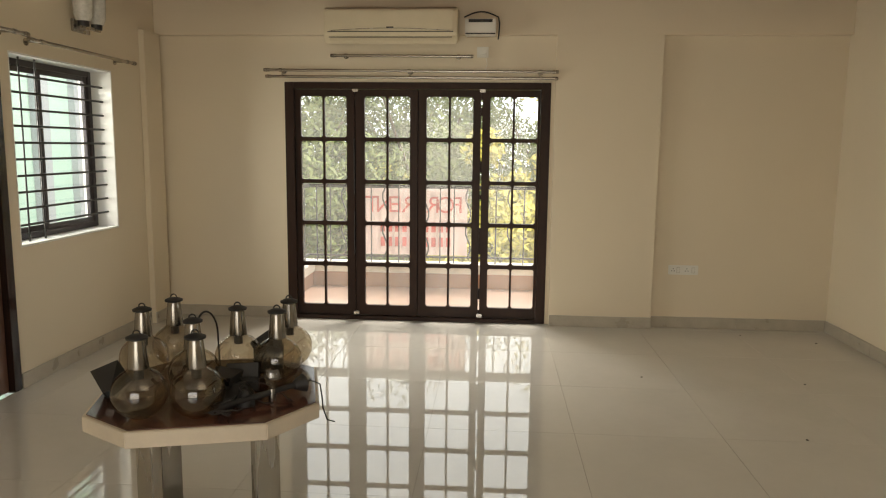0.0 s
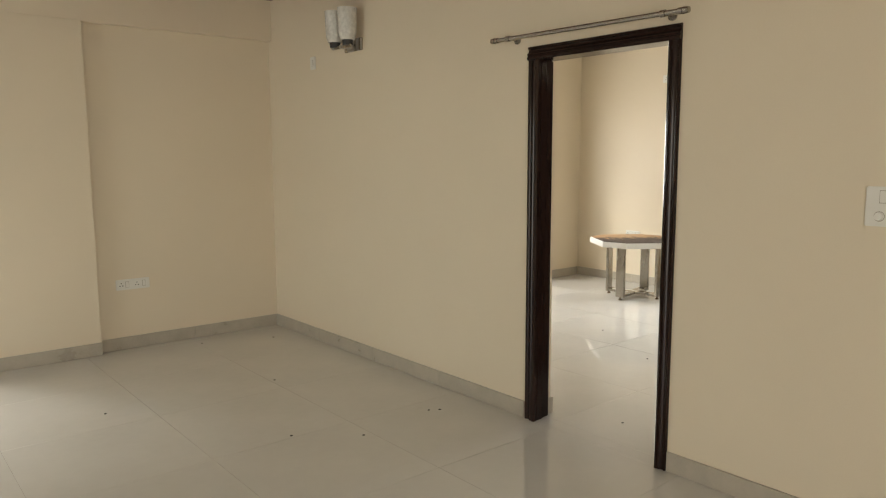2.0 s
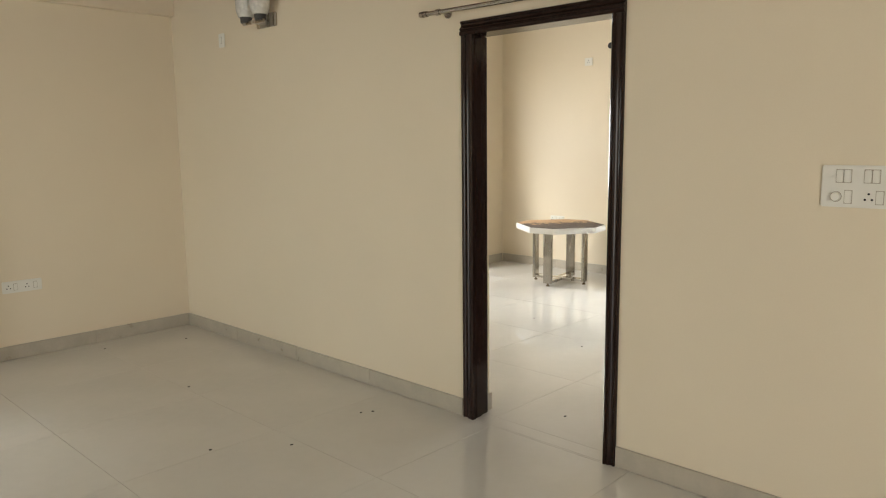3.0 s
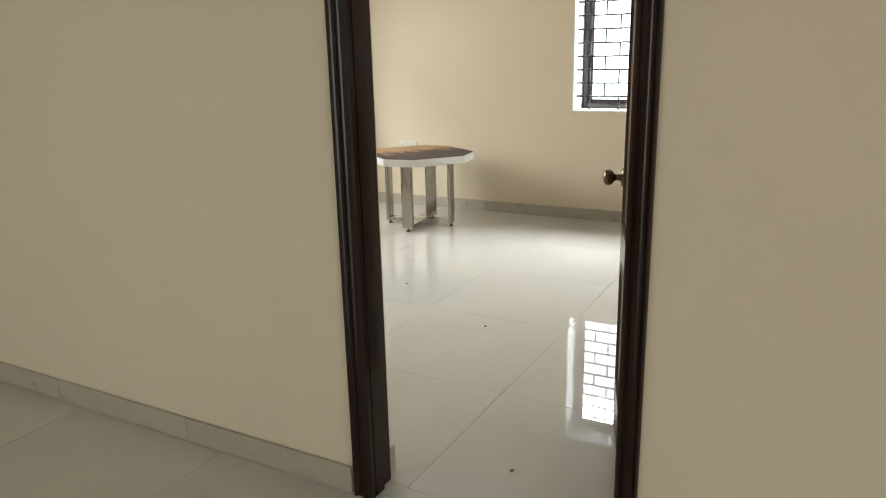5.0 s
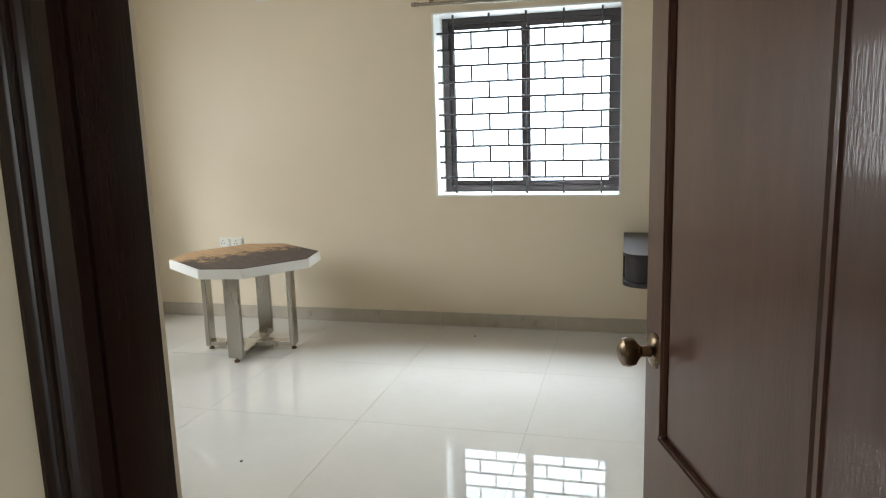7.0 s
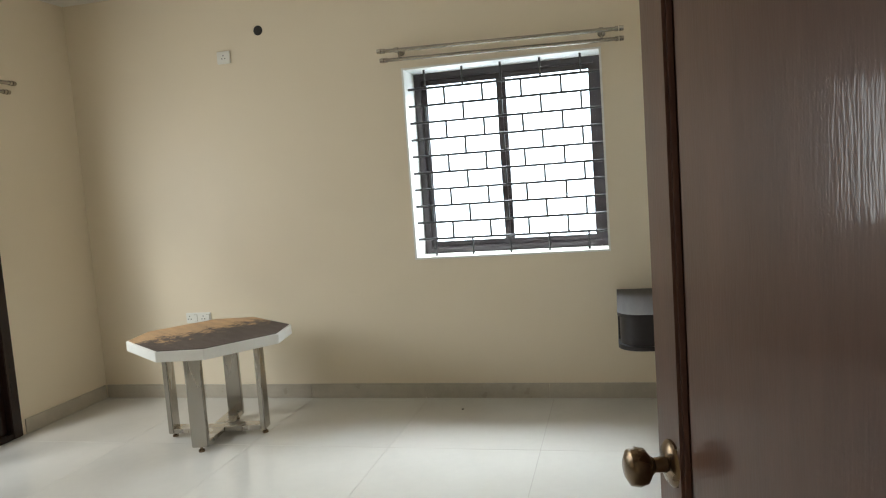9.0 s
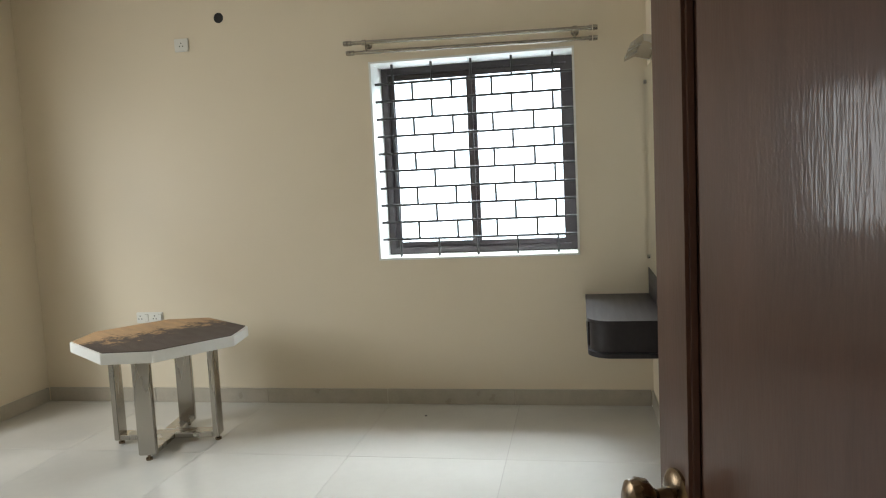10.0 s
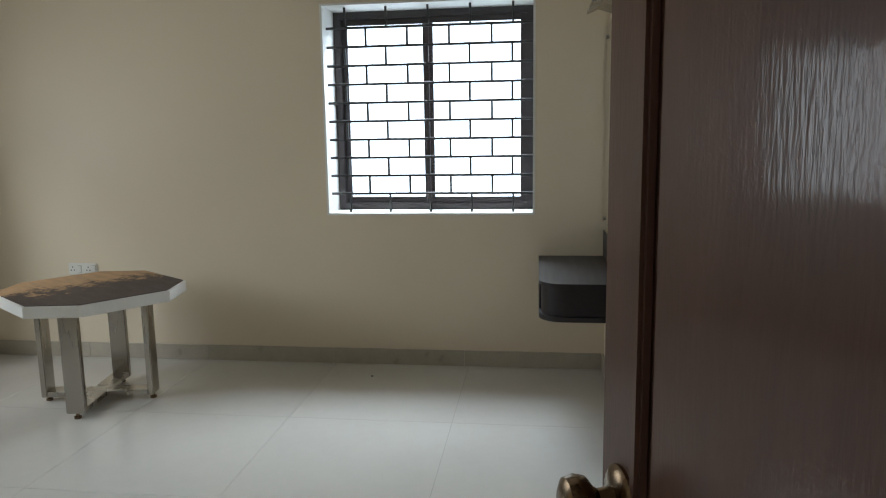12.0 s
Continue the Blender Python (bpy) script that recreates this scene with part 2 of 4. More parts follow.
structure("wall_west", [(-6.26, -5.98, -8.5, -3.05, 0, H), (-6.26, -5.98, -2.15, -2.05, 0, H), (-6.26, -5.98, -0.82, 0, 0, H), (-6.26, -5.98, -2.05, -0.82, 0, 0.91), (-6.26, -5.98, -2.05, -0.82, 2.15, H), (-6.26, -5.98, -3.05, -2.15, 2.1, H)], M_WALL, "cream painted living room wall with a barred window", "wall")
structure("corner_pilaster", [(-5.979, -5.93, -0.36, -0.066, 0, 2.54)], M_WALL, "narrow cream painted corner pilaster", "pilaster", 0.004)
# out of view; the opening is assumed, to let the rear lamp in
structure("wall_south", [(-6.26, -5.0, -8.7, -8.5, 0, H), (-2.2, 0, -8.7, -8.5, 0, H), (-5.0, -2.2, -8.7, -8.5, 2.15, H)], M_WALL, "unseen cream painted wall with an assumed open doorway closing the living room", "wall")
structure("wall_east", [(0, 0.17, -8.7, -4.085, 0, H), (0, 0.17, -3.175, 0.27, 0, H), (0, 0.17, -4.085, -3.175, 2.12, H)], M_WALL, "cream painted wall between living room and bedroom", "wall")
structure("wall_bedroom_north", [(0.17, 1.85, 0.07, 0.27, 0, H), (3.53, 4.67, 0.07, 0.27, 0, H), (1.85, 3.53, 0.07, 0.27, 2.1, H)], M_WALL, "cream painted bedroom wall with a balcony door", "wall")
structure("wall_bedroom_east", [(4.35, 4.67, -4.33, -3.711, 0, H), (4.35, 4.67, -2.441, 0.07, 0, H), (4.35, 4.67, -3.711, -2.441, 0, 0.943), (4.35, 4.67, -3.711, -2.441, 2.2, H)], M_WALL, "cream painted bedroom wall with a barred window", "wall")
structure("wall_bedroom_south", [(0.17, 2.78, -4.33, -4.13, 0, H), (3.46, 4.35, -4.33, -4.13, 0, H), (2.78, 3.46, -4.33, -4.13, 2.08, H)], M_WALL, "cream painted bedroom wall with a bathroom doorway", "wall")
structure("wall_bathroom", [(2.3, 4.0, -5.8, -5.7, 0, H), (2.2, 2.3, -5.8, -4.33, 0, H), (4.0, 4.1, -5.8, -4.33, 0, H)], M_TOILET, "grey tiled bathroom walls in the dark", "wall")
structure("door_reveal", [(0.1205, 0.1695, -3.198, -3.1755, 0.001, 2.058)], M_WALL, "cream plaster return beside the bedroom door frame", "wall")
structure("ceiling", [(-6.26, 0.0, -8.7, 0.2, H, H + 0.2), (0.0, 4.67, -5.8, 0.27, H, H + 0.2)], M_CEIL, "white painted ceiling", "ceiling")


def wood_ceiling_border():
    bm = bmesh.new()
    k = 0
    while k < 6:
        box(bm, -5.97, -0.01, -0.19 - 0.1 * k, -0.095 - 0.1 * k, H - 0.028, H - 0.002)
        box(bm, -0.105 - 0.1 * k, -0.01 - 0.1 * k, -8.4, -0.7, H - 0.028, H - 0.002)
        k += 1
    bevel(bm, 0.003, 1)
    tagged(part("ceiling_trim", bm, M_WOODCEIL), "red-brown wooden board border on the ceiling", "ceiling trim", kind="structure")


wood_ceiling_border()

# reveals of the two barred windows
structure("window_reveal_1", [(-6.25, -5.982, -2.049, -0.821, 0.911, 0.923), (-6.25, -5.982, -0.833, -0.821, 0.923, 2.137), (-6.25, -5.982, -2.049, -2.037, 0.923, 2.137), (-6.25, -5.982, -2.049, -0.821, 2.137, 2.149)], M_REVEAL, "white painted window reveal and sill", "window reveal")
structure("window_reveal_2", [(4.346, 4.66, -3.712, -2.44, 0.944, 0.956), (4.346, 4.66, -2.453, -2.44, 0.956, 2.188), (4.346, 4.66, -3.712, -3.699, 0.956, 2.188), (4.346, 4.66, -3.712, -2.44, 2.188, 2.2)], M_REVEAL, "white painted window reveal and sill", "window reveal")


# skirting tiles
def skirting(name, runs, h=0.1):
    """runs: (axis, fixed, start, end, side)"""
    root = tagged(new(name), "grey polished tile skirting along the walls", "skirting", kind="structure")
    for axis, fixed, a, b, side in runs:
        n = max(1, round((b - a) / 0.82))
        step = (b - a) / n
        for i in range(n):
            lo, hi = a + i * step + 0.0008, a + (i + 1) * step - 0.0008
            f0, f1 = sorted((fixed + side * 0.0005, fixed + side * 0.013))
            bm = bmesh.new()
            if axis == "x":
                box(bm, lo, hi, f0, f1, 0.001, h)
            else:
                box(bm, f0, f1, lo, hi, 0.001, h)
            bevel(bm, 0.002, 1)
            part("skirting_tile", bm, M_SKIRT, root)


skirting("baseboard_living", [("x", 0, -5.93, -4.84, -1), ("x", -0.065, -2.437, -1.535, -1), ("x", 0, -1.535, -0.015, -1), ("y", 0, -3.155, -0.001, -1), ("y", 0, -8.49, -4.115, -1),
                              ("y", -5.98, -2.14, -0.36, 1), ("y", -5.93, -0.36, -0.015, 1), ("y", -5.98, -8.49, -3.07, 1), ("x", -8.5, -5.96, -5.01, 1), ("x", -8.5, -2.19, -0.02, 1)])
skirting("baseboard_bedroom", [("y", 4.35, -4.115, 0.055, -1), ("x", 0.07, 3.56, 4.335, -1), ("x", 0.07, 0.19, 1.82, -1), ("x", -4.13, 3.46, 4.335, 1), ("x", -4.13, 0.19, 2.74, 1), ("y", 0.17, -3.17, 0.055, 1), ("x", -3.198, 0.124, 0.183, -1)])


# ---- folding balcony door ----
def folding_door():
    d = thing("door_balcony", pose(0, 0, 0), "dark brown wooden folding balcony door with small glass panes, closed", "folding door", kind="structure")
    y0, y1 = 0.0, 0.13
    boxes("door_frame", [(-4.828, -4.745, y0 - 0.012, y1, 0.002, 2.143), (-2.555, -2.472, y0 - 0.012, y1, 0.002, 2.143), (-4.745, -2.555, y0 - 0.012, y1, 2.085, 2.143)], M_FOLD, d, bev=0.004)
    boxes("threshold", [(-4.745, -2.555, -0.03, y1, 0.002, 0.035)], M_FOLD, d, bev=0.004)
    edges = ((-4.742, -4.205), (-4.197, -3.637), (-3.629, -3.078), (-3.064, -2.558))
    panes = ((-4.694, -4.277), (-4.115, -3.705), (-3.56, -3.145), (-2.996, -2.579))
    zs = [0.13 + i * 0.3784 for i in range(6)]
    for (e0, e1), (p0, p1) in zip(edges, panes):
        leaf = boxes("door_leaf", [(e0, p0, 0.02, 0.06, 0.04, 2.08), (p1, e1, 0.02, 0.06, 0.04, 2.08), (p0, p1, 0.02, 0.06, 0.04, 0.13), (p0, p1, 0.02, 0.06, zs[5], 2.08)], M_FOLD, d)
        mid = (p0 + p1) / 2
        bars = [(mid - 0.009, mid + 0.009, 0.022, 0.058, zs[0], zs[5])]
        for z in zs[1:5]:
            bars += [(p0, mid - 0.009, 0.022, 0.058, z - 0.017, z + 0.017), (mid + 0.009, p1, 0.022, 0.058, z - 0.017, z + 0.017)]
        for i, z in enumerate(zs[:5]):
            za, zb = z + (0.017 if i else 0), zs[i + 1] - (0.017 if i < 4 else 0)
            for a, b in ((p0, mid - 0.009), (mid + 0.009, p1)):
                pane = boxes("pane", [(a - 0.003, b + 0.003, 0.037, 0.041, za - 0.003, zb + 0.003)], M_DUSTY, leaf)
                pane.visible_shadow = False
                # rounded corner fillets of the glazing beads
                bm = bmesh.new()
                for cx, sx in ((a, 1), (b, -1)):
                    for cz, sz in ((za, 1), (zb, -1)):
                        r = 0.022
                        pts = [(cx, cz)] + [(cx + sx * r * (1 - math.sin(q)), cz + sz * r * (1 - math.cos(q))) for q in (0, math.pi / 6, math.pi / 3, math.pi / 2)]
                        lo = [bm.verts.new((x, 0.024, zz)) for x, zz in pts]
                        hi = [bm.verts.new((x, 0.056, zz)) for x, zz in pts]
                        bm.faces.new(lo)
                        bm.faces.new(hi[::-1])
                        for q in range(5):
                            bm.faces.new((lo[q], lo[(q + 1) % 5], hi[(q + 1) % 5], hi[q]))
                part("bead", bm, M_FOLD, leaf)
        boxes("glazing_bars", bars, M_FOLD, leaf)
    # strips added behind the leaf gaps to block daylight leaking through
    boxes("gap_blocker", [(-4.225, -4.177, 0.0605, 0.072, 0.04, 2.08)], M_FOLD, d)
    boxes("gap_blocker", [(-3.657, -3.609, 0.0605, 0.072, 0.04, 2.08)], M_FOLD, d)
    # broken into pieces here, so daylight shows in short slits
    for za, zb in ((0.04, 0.1), (0.2, 0.3), (0.62, 0.86), (1.12, 1.16), (1.36, 1.46), (1.86, 1.93), (2.0, 2.08)):
        boxes("gap_blocker", [(-3.1, -3.04, 0.0605, 0.072, za, zb)], M_FOLD, d)
    for x in (-4.2, -3.07):
        for z, hh in ((2.06, 0.03), (0.045, 0.03)):
            boxes("pivot", [(x - 0.02, x + 0.03, -0.004, 0.02, z, z + hh)], M_STEEL, d, "steel pivot fitting", 0.003)
    for z, hh in ((1.15, 0.5), (0.6, 0.4)):
        boxes("flush_bolt", [(-4.213, -4.205, 0.008, 0.02, z, z + hh)], M_IRON, d)


folding_door()


# ---- doorway to the bedroom ----
def door_frame(name, label):
    d = thing(name, pose(0, 0, 0), label, "door frame", kind="structure")
    yl, yr, zt = -3.175, -4.085, 2.12
    bm = bmesh.new()
    box(bm, 0.0, 0.12, yl - 0.058, yl - 0.0005, 0.001, zt - 0.06)
    box(bm, 0.0, 0.06, yl - 0.07, yl - 0.058, 0.001, zt - 0.065)
    bevel(bm, 0.006, 2)
    part("jamb", bm, M_DARK, d)
    bm = bmesh.new()
    box(bm, 0.0, 0.115, yr + 0.0005, yr + 0.022, 0.001, zt - 0.06)
    box(bm, 0.0, 0.06, yr + 0.022, yr + 0.033, 0.001, zt - 0.065)
    bevel(bm, 0.006, 2)
    part("jamb", bm, M_DARK, d)
    bm = bmesh.new()
    box(bm, 0.0, 0.135, yr + 0.0005, yl - 0.0005, zt - 0.059, zt - 0.001)
    bevel(bm, 0.005, 2)
    part("head", bm, M_DARK, d)
    # moulded architrave on the living room side: a bead, a cove and a double ridge
    prof = ((0, 0.0005), (0, 0.012), (0.05, 0.018), (0.12, 0.019), (0.19, 0.015), (0.23, 0.011), (0.32, 0.011), (0.42, 0.014), (0.5, 0.02), (0.55, 0.0235), (0.61, 0.0235), (0.66, 0.019), (0.71, 0.019), (0.77, 0.025), (0.9, 0.026), (1, 0.02), (1, 0.0005))

    def moulding(place):
        bm = bmesh.new()
        ends = [[bm.verts.new(place(u, t, e)) for u, t in prof] for e in (0, 1)]
        n = len(prof)
        for i in range(n):
            bm.faces.new((ends[0][i], ends[0][(i + 1) % n], ends[1][(i + 1) % n], ends[1][i]))
        bm.faces.new(ends[0])
        bm.faces.new(ends[1][::-1])
        part("architrave", bm, M_DARK, d, smooth=True)

    def upright(y0, s, w):
        moulding(lambda u, t, e: (-t, y0 + s * u * w, (0.001, zt - 0.0625)[e]))

    upright(yl + 0.01, -1, 0.08)
    upright(yr - 0.028, 1, 0.06)
    moulding(lambda u, t, e: (-t - 0.0005, (yr - 0.029, yl + 0.011)[e], zt + 0.012 - u * 0.074))


door_frame("door_frame_bedroom", "dark lacquered moulded wooden door frame in the cream wall")


def bedroom_door():
    W, T, Z = 0.805, 0.035, 2.03
    d = thing("bedroom_door", pose(0.128, -4.052, 0, 0, 0, 17.9), "brown lacquered panelled wooden door standing open into the bedroom", "door")
    # local: x along the leaf, +y the face seen
    st, sh = 0.078, 0.178
    bm = bmesh.new()
    rails = ((0.012, 0.2), (0.69, 0.81), (Z - 0.12, Z))
    box(bm, 0.036, sh, -T, 0, 0.012, Z)
    box(bm, W - st, W, -T, 0, 0.012, Z)
    for a, b in rails:
        box(bm, sh, W - st, -T, 0, a, b)
    part("stiles_and_rails", bm, M_LEAF, d)
    for z0, z1 in ((0.2, 0.69), (0.81, Z - 0.12)):
        bm = bmesh.new()
        box(bm, sh, W - st, -T + 0.012, -0.012, z0, z1)
        g = 0.035
        box(bm, sh + g, W - st - g, -T + 0.004, -0.004, z0 + g, z1 - g)
        bevel(bm, 0.004, 1)
        part("panel", bm, M_LEAF, d)
        bm = bmesh.new()
        for a, b, c, e in ((sh, W - st, z0, z0 + 0.02), (sh, W - st, z1 - 0.02, z1), (sh, sh + 0.02, z0 + 0.02, z1 - 0.02), (W - st - 0.02, W - st, z0 + 0.02, z1 - 0.02)):
            box(bm, a, b, -0.014, 0.004, c, e)
            box(bm, a, b, -T - 0.004, -T + 0.014, c, e)
        bevel(bm, 0.005, 2)
        part("panel_moulding", bm, M_LEAF, d, smooth=True)
    for s in (1, -1):
        bm = bmesh.new()
        lathe(bm, ((0, 0), (0.036, 0), (0.036, 0.004), (0.03, 0.009), (0.013, 0.012), (0.011, 0.03), (0.016, 0.036), (0.027, 0.044), (0.03, 0.056), (0.027, 0.068), (0.016, 0.074), (0, 0.075)))
        bmesh.ops.transform(bm, matrix=pose(W - 0.055, 0 if s > 0 else -T, 1.0, -90 * s, 0, 0), verts=bm.verts[:])
        part("knob", bm, M_BRONZE, d, "antique brass round door knob", smooth=True)
    for z in (0.25, 1.285, 1.85):
        bm = bmesh.new()
        box(bm, -0.012, 0.036, -0.024, -0.014, z - 0.045, z + 0.045)
        rod(bm, (-0.004, 0.003, z - 0.05), (-0.004, 0.003, z + 0.05), 0.006)
        part("hinge", bm, M_IRON, d)


bedroom_door()


def plain_door(name, x, y, turn, w, h, label):
    d = thing(name, pose(x, y, 0, 0, 0, turn), label, "door", kind="structure")
    boxes("door_frame", [(0, 0.08, -0.08, 0.02, 0.001, h), (w - 0.08, w, -0.08, 0.02, 0.001, h), (0.08, w - 0.08, -0.08, 0.02, h - 0.08, h)], M_DARK, d, bev=0.006)
    boxes("door_leaf", [(0.083, w - 0.083, -0.05, -0.015, 0.01, h - 0.083)], M_LEAF, d, bev=0.004)


plain_door("door_west", -5.985, -2.152, -90, 0.896, 2.098, "dark wooden door in the living room wall, closed")


def bathroom_door():
    d = thing("door_bathroom", pose(0, 0, 0), "dark wooden bathroom door frame with steel hinges", "door frame", kind="structure")
    boxes("door_frame", [(3.40, 3.459, -4.32, -4.14, 0.001, 2.079), (2.781, 2.84, -4.32, -4.14, 0.001, 2.079), (2.84, 3.40, -4.32, -4.14, 2.02, 2.079)], M_DARK, d, bev=0.005)
    for z in (0.2, 1.13, 1.85):
        boxes("hinge", [(3.393, 3.3995, -4.20, -4.165, z, z + 0.1)], M_STEEL, d, "steel butt hinge")
    boxes("door_leaf", [(3.36, 3.395, -4.95, -4.25, 0.01, 2.01)], M_LEAF, d, bev=0.003)


bathroom_door()


def bedroom_balcony_door():
    d = thing("door_bedroom_balcony", pose(0, 0, 0), "dark wooden glazed balcony door of the bedroom", "balcony door", kind="structure")
    y0, y1 = 0.055, 0.19
    boxes("door_frame", [(1.851, 1.93, y0, y1, 0.002, 2.098), (3.45, 3.529, y0, y1, 0.002, 2.098), (1.93, 3.45, y0, y1, 2.02, 2.098), (1.93, 3.45, y0, y1, 0.002, 0.04)], M_DARK, d, bev=0.005)
    for a, b in ((1.933, 2.688), (2.692, 3.447)):
        leaf = boxes("door_leaf", [(a, a + 0.09, 0.1, 0.14, 0.043, 2.017), (b - 0.09, b, 0.1, 0.14, 0.043, 2.017), (a + 0.09, b - 0.09, 0.1, 0.14, 0.043, 0.2), (a + 0.09, b - 0.09, 0.1, 0.14, 1.92, 2.017)], M_DARK, d)
        p = boxes("pane", [(a + 0.087, b - 0.087, 0.118, 0.122, 0.197, 1.923)], M_PANE, leaf)
        p.visible_shadow = False


bedroom_balcony_door()


# unseen frame round the assumed rear opening
structure("assumed_rear_frame", [(-4.999, -4.94, -8.66, -8.54, 0.001, 2.149), (-2.26, -2.201, -8.66, -8.54, 0.001, 2.149), (-4.94, -2.26, -8.66, -8.54, 2.09, 2.149)], M_DARK, "unseen dark wooden frame of the assumed rear doorway that lets in light", "door frame", 0.004)


# ---- barred sliding windows ----
def barred_window(name, m, w, z0, z1, depth, brick, label):
    """Local: x along the wall, the inside of the room towards -y, wall face at y = 0."""
    d = thing(name, m, label, "window", kind="structure")
    f0, f1 = depth, depth + 0.065
    fw = 0.042
    boxes("window_frame", [(0, fw, f0, f1, z0, z1), (w - fw, w, f0, f1, z0, z1), (fw, w - fw, f0, f1, z0, z0 + fw), (fw, w - fw, f0, f1, z1 - fw, z1)], M_PVCFRAME, d, bev=0.003)
    mid = w / 2 - 0.03
    for a, b, y in ((fw, mid + 0.03, depth + 0.037), (mid - 0.03, w - fw, depth + 0.013)):
        s = 0.036
        sash = boxes("sash", [(a, a + s, y, y + 0.02, z0 + fw, z1 - fw), (b - s, b, y, y + 0.02, z0 + fw, z1 - fw), (a + s, b - s, y, y + 0.02, z0 + fw, z0 + fw + s), (a + s, b - s, y, y + 0.02, z1 - fw - s, z1 - fw)], M_PVCFRAME, d, bev=0.002)
        p = boxes("pane", [(a + s - 0.003, b - s + 0.003, y + 0.008, y + 0.012, z0 + fw + s - 0.003, z1 - fw - s + 0.003)], M_PANE, sash)
        p.visible_shadow = False
    g = 0.08
    n = 10
    zs = [z0 + 0.115 + i * (z1 - z0 - 0.235) / (n - 1) for i in range(n)]
    for z in zs:
        bm = bmesh.new()
        rod(bm, (-0.012, g, z), (w + 0.012, g, z), 0.0082, 8)
        part("bar", bm, M_IRON, d)
    if not brick:
        for x in (0.2, 0.37):
            bm = bmesh.new()
            rod(bm, (x, g, z0 - 0.012), (x, g, z1 + 0.012), 0.0062, 8)
            part("bar", bm, M_IRON, d)
        return
    bm = bmesh.new()
    pitch = w * 0.203
    for i in range(-1, n):
        off = 0.96 if i % 2 == 0 else 0.44
        a = zs[i] if i >= 0 else z0 - 0.012
        b = zs[i + 1] if i < n - 1 else z1 + 0.012
        if i == -1 or i == n - 1:
            off = 0.46
        x = off * pitch
        while x < w - 0.02:
            rod(bm, (x, g, a), (x, g, b), 0.0078, 6)
            x += pitch
    part("short_bars", bm, M_IRON, d)


barred_window("window_bedroom", pose(4.35, -2.453, 0, 0, 0, -90), 1.246, 0.956, 2.188, 0.24, True, "brown framed sliding window behind a black iron grille in brick pattern")
barred_window("window_living", pose(-5.98, -2.037, 0, 0, 0, 90), 1.204, 0.923, 2.137, 0.165, False, "brown framed sliding window behind black iron bars")


# ---- balcony and outside ----
# an emissive sheet standing in for overexposed sky; it also lights the rooms
def glow_panel(name, strength, bounds, label):
    m = bpy.data.materials.new(name)
    m.use_nodes = True
    e = m.node_tree.nodes.new("ShaderNodeEmission")
    e.inputs[0].default_value, e.inputs[1].default_value = (0.86, 0.95, 1.0, 1), strength
    m.node_tree.links.new(e.outputs[0], m.node_tree.nodes["Material Output"].inputs[0])
    bm = bmesh.new()
    box(bm, *bounds)
    tagged(part("backdrop", bm, m), label, "backdrop", kind="structure")


# added glow behind the bedroom grille, whitening the window and its floor reflection
glow_panel("glow_panel", 5.0, (6.0, 6.02, -7.2, 1.0, -1.2, 4.6), "glowing white panel standing in for the overexposed sky outside the bedroom window")
glow_panel("bright_sky_haze", 1.9, (-90, 80, 60, 60.1, -4.49, 75), "bright white hazy sky far beyond the garden trees")


def balcony():
    structure("balcony_floor", [(-5.9, -1.2, 0.2, 2.2, -0.2, -0.03)], M_PINK, "pink tiled balcony floor", "balcony floor")
    structure("balcony_kerb", [(-5.2, -1.2, 1.72, 1.9, -0.03, 0.14), (-5.2, -5.03, 0.2, 1.72, -0.03, 0.14)], M_TERRA, "low terracotta kerb round the balcony", "kerb", 0.004)
    structure("balcony_coping", [(-5.22, -1.2, 1.69, 1.93, 0.141, 0.25), (-5.22, -5.0, 0.2, 1.69, 0.141, 0.25)], M_COPING, "weathered white coping on the balcony kerb", "coping", 0.008)
    r = thing("balcony_railing", pose(0, 1.8, 0.25), "dark iron balcony railing with wavy balusters", "railing")
    bm = bmesh.new()
    box(bm, -5.14, -1.2, -0.035, 0.035, 0.86, 0.9)
    box(bm, -5.14, -5.07, -1.58, -0.035, 0.86, 0.9)
    bevel(bm, 0.008, 2)
    part("handrail", bm, M_IRON, r)
    boxes("bottom_rail", [(-5.12, -1.2, -0.012, 0.012, 0.06, 0.08), (-5.12, -5.09, -1.58, -0.012, 0.06, 0.08)], M_IRON, r)
    x, i = -5.0, 0
    while x < -1.25:
        bm = bmesh.new()
        if i % 3 == 2:
            pts = [(x + 0.03 * math.sin(k * math.pi / 3), 0, 0.08 + k * 0.065) for k in range(13)]
            for a, b in zip(pts, pts[1:]):
                rod(bm, a, b, 0.009, 6)
        else:
            rod(bm, (x, 0, 0.0), (x, 0, 0.86), 0.008, 8)
        part("baluster", bm, M_IRON, r)
        x += 0.16
        i += 1
    for k in range(9):
        bm = bmesh.new()
        rod(bm, (-5.105, -0.16 - 0.16 * k, 0), (-5.105, -0.16 - 0.16 * k, 0.86), 0.008, 8)
        part("baluster", bm, M_IRON, r)


balcony()


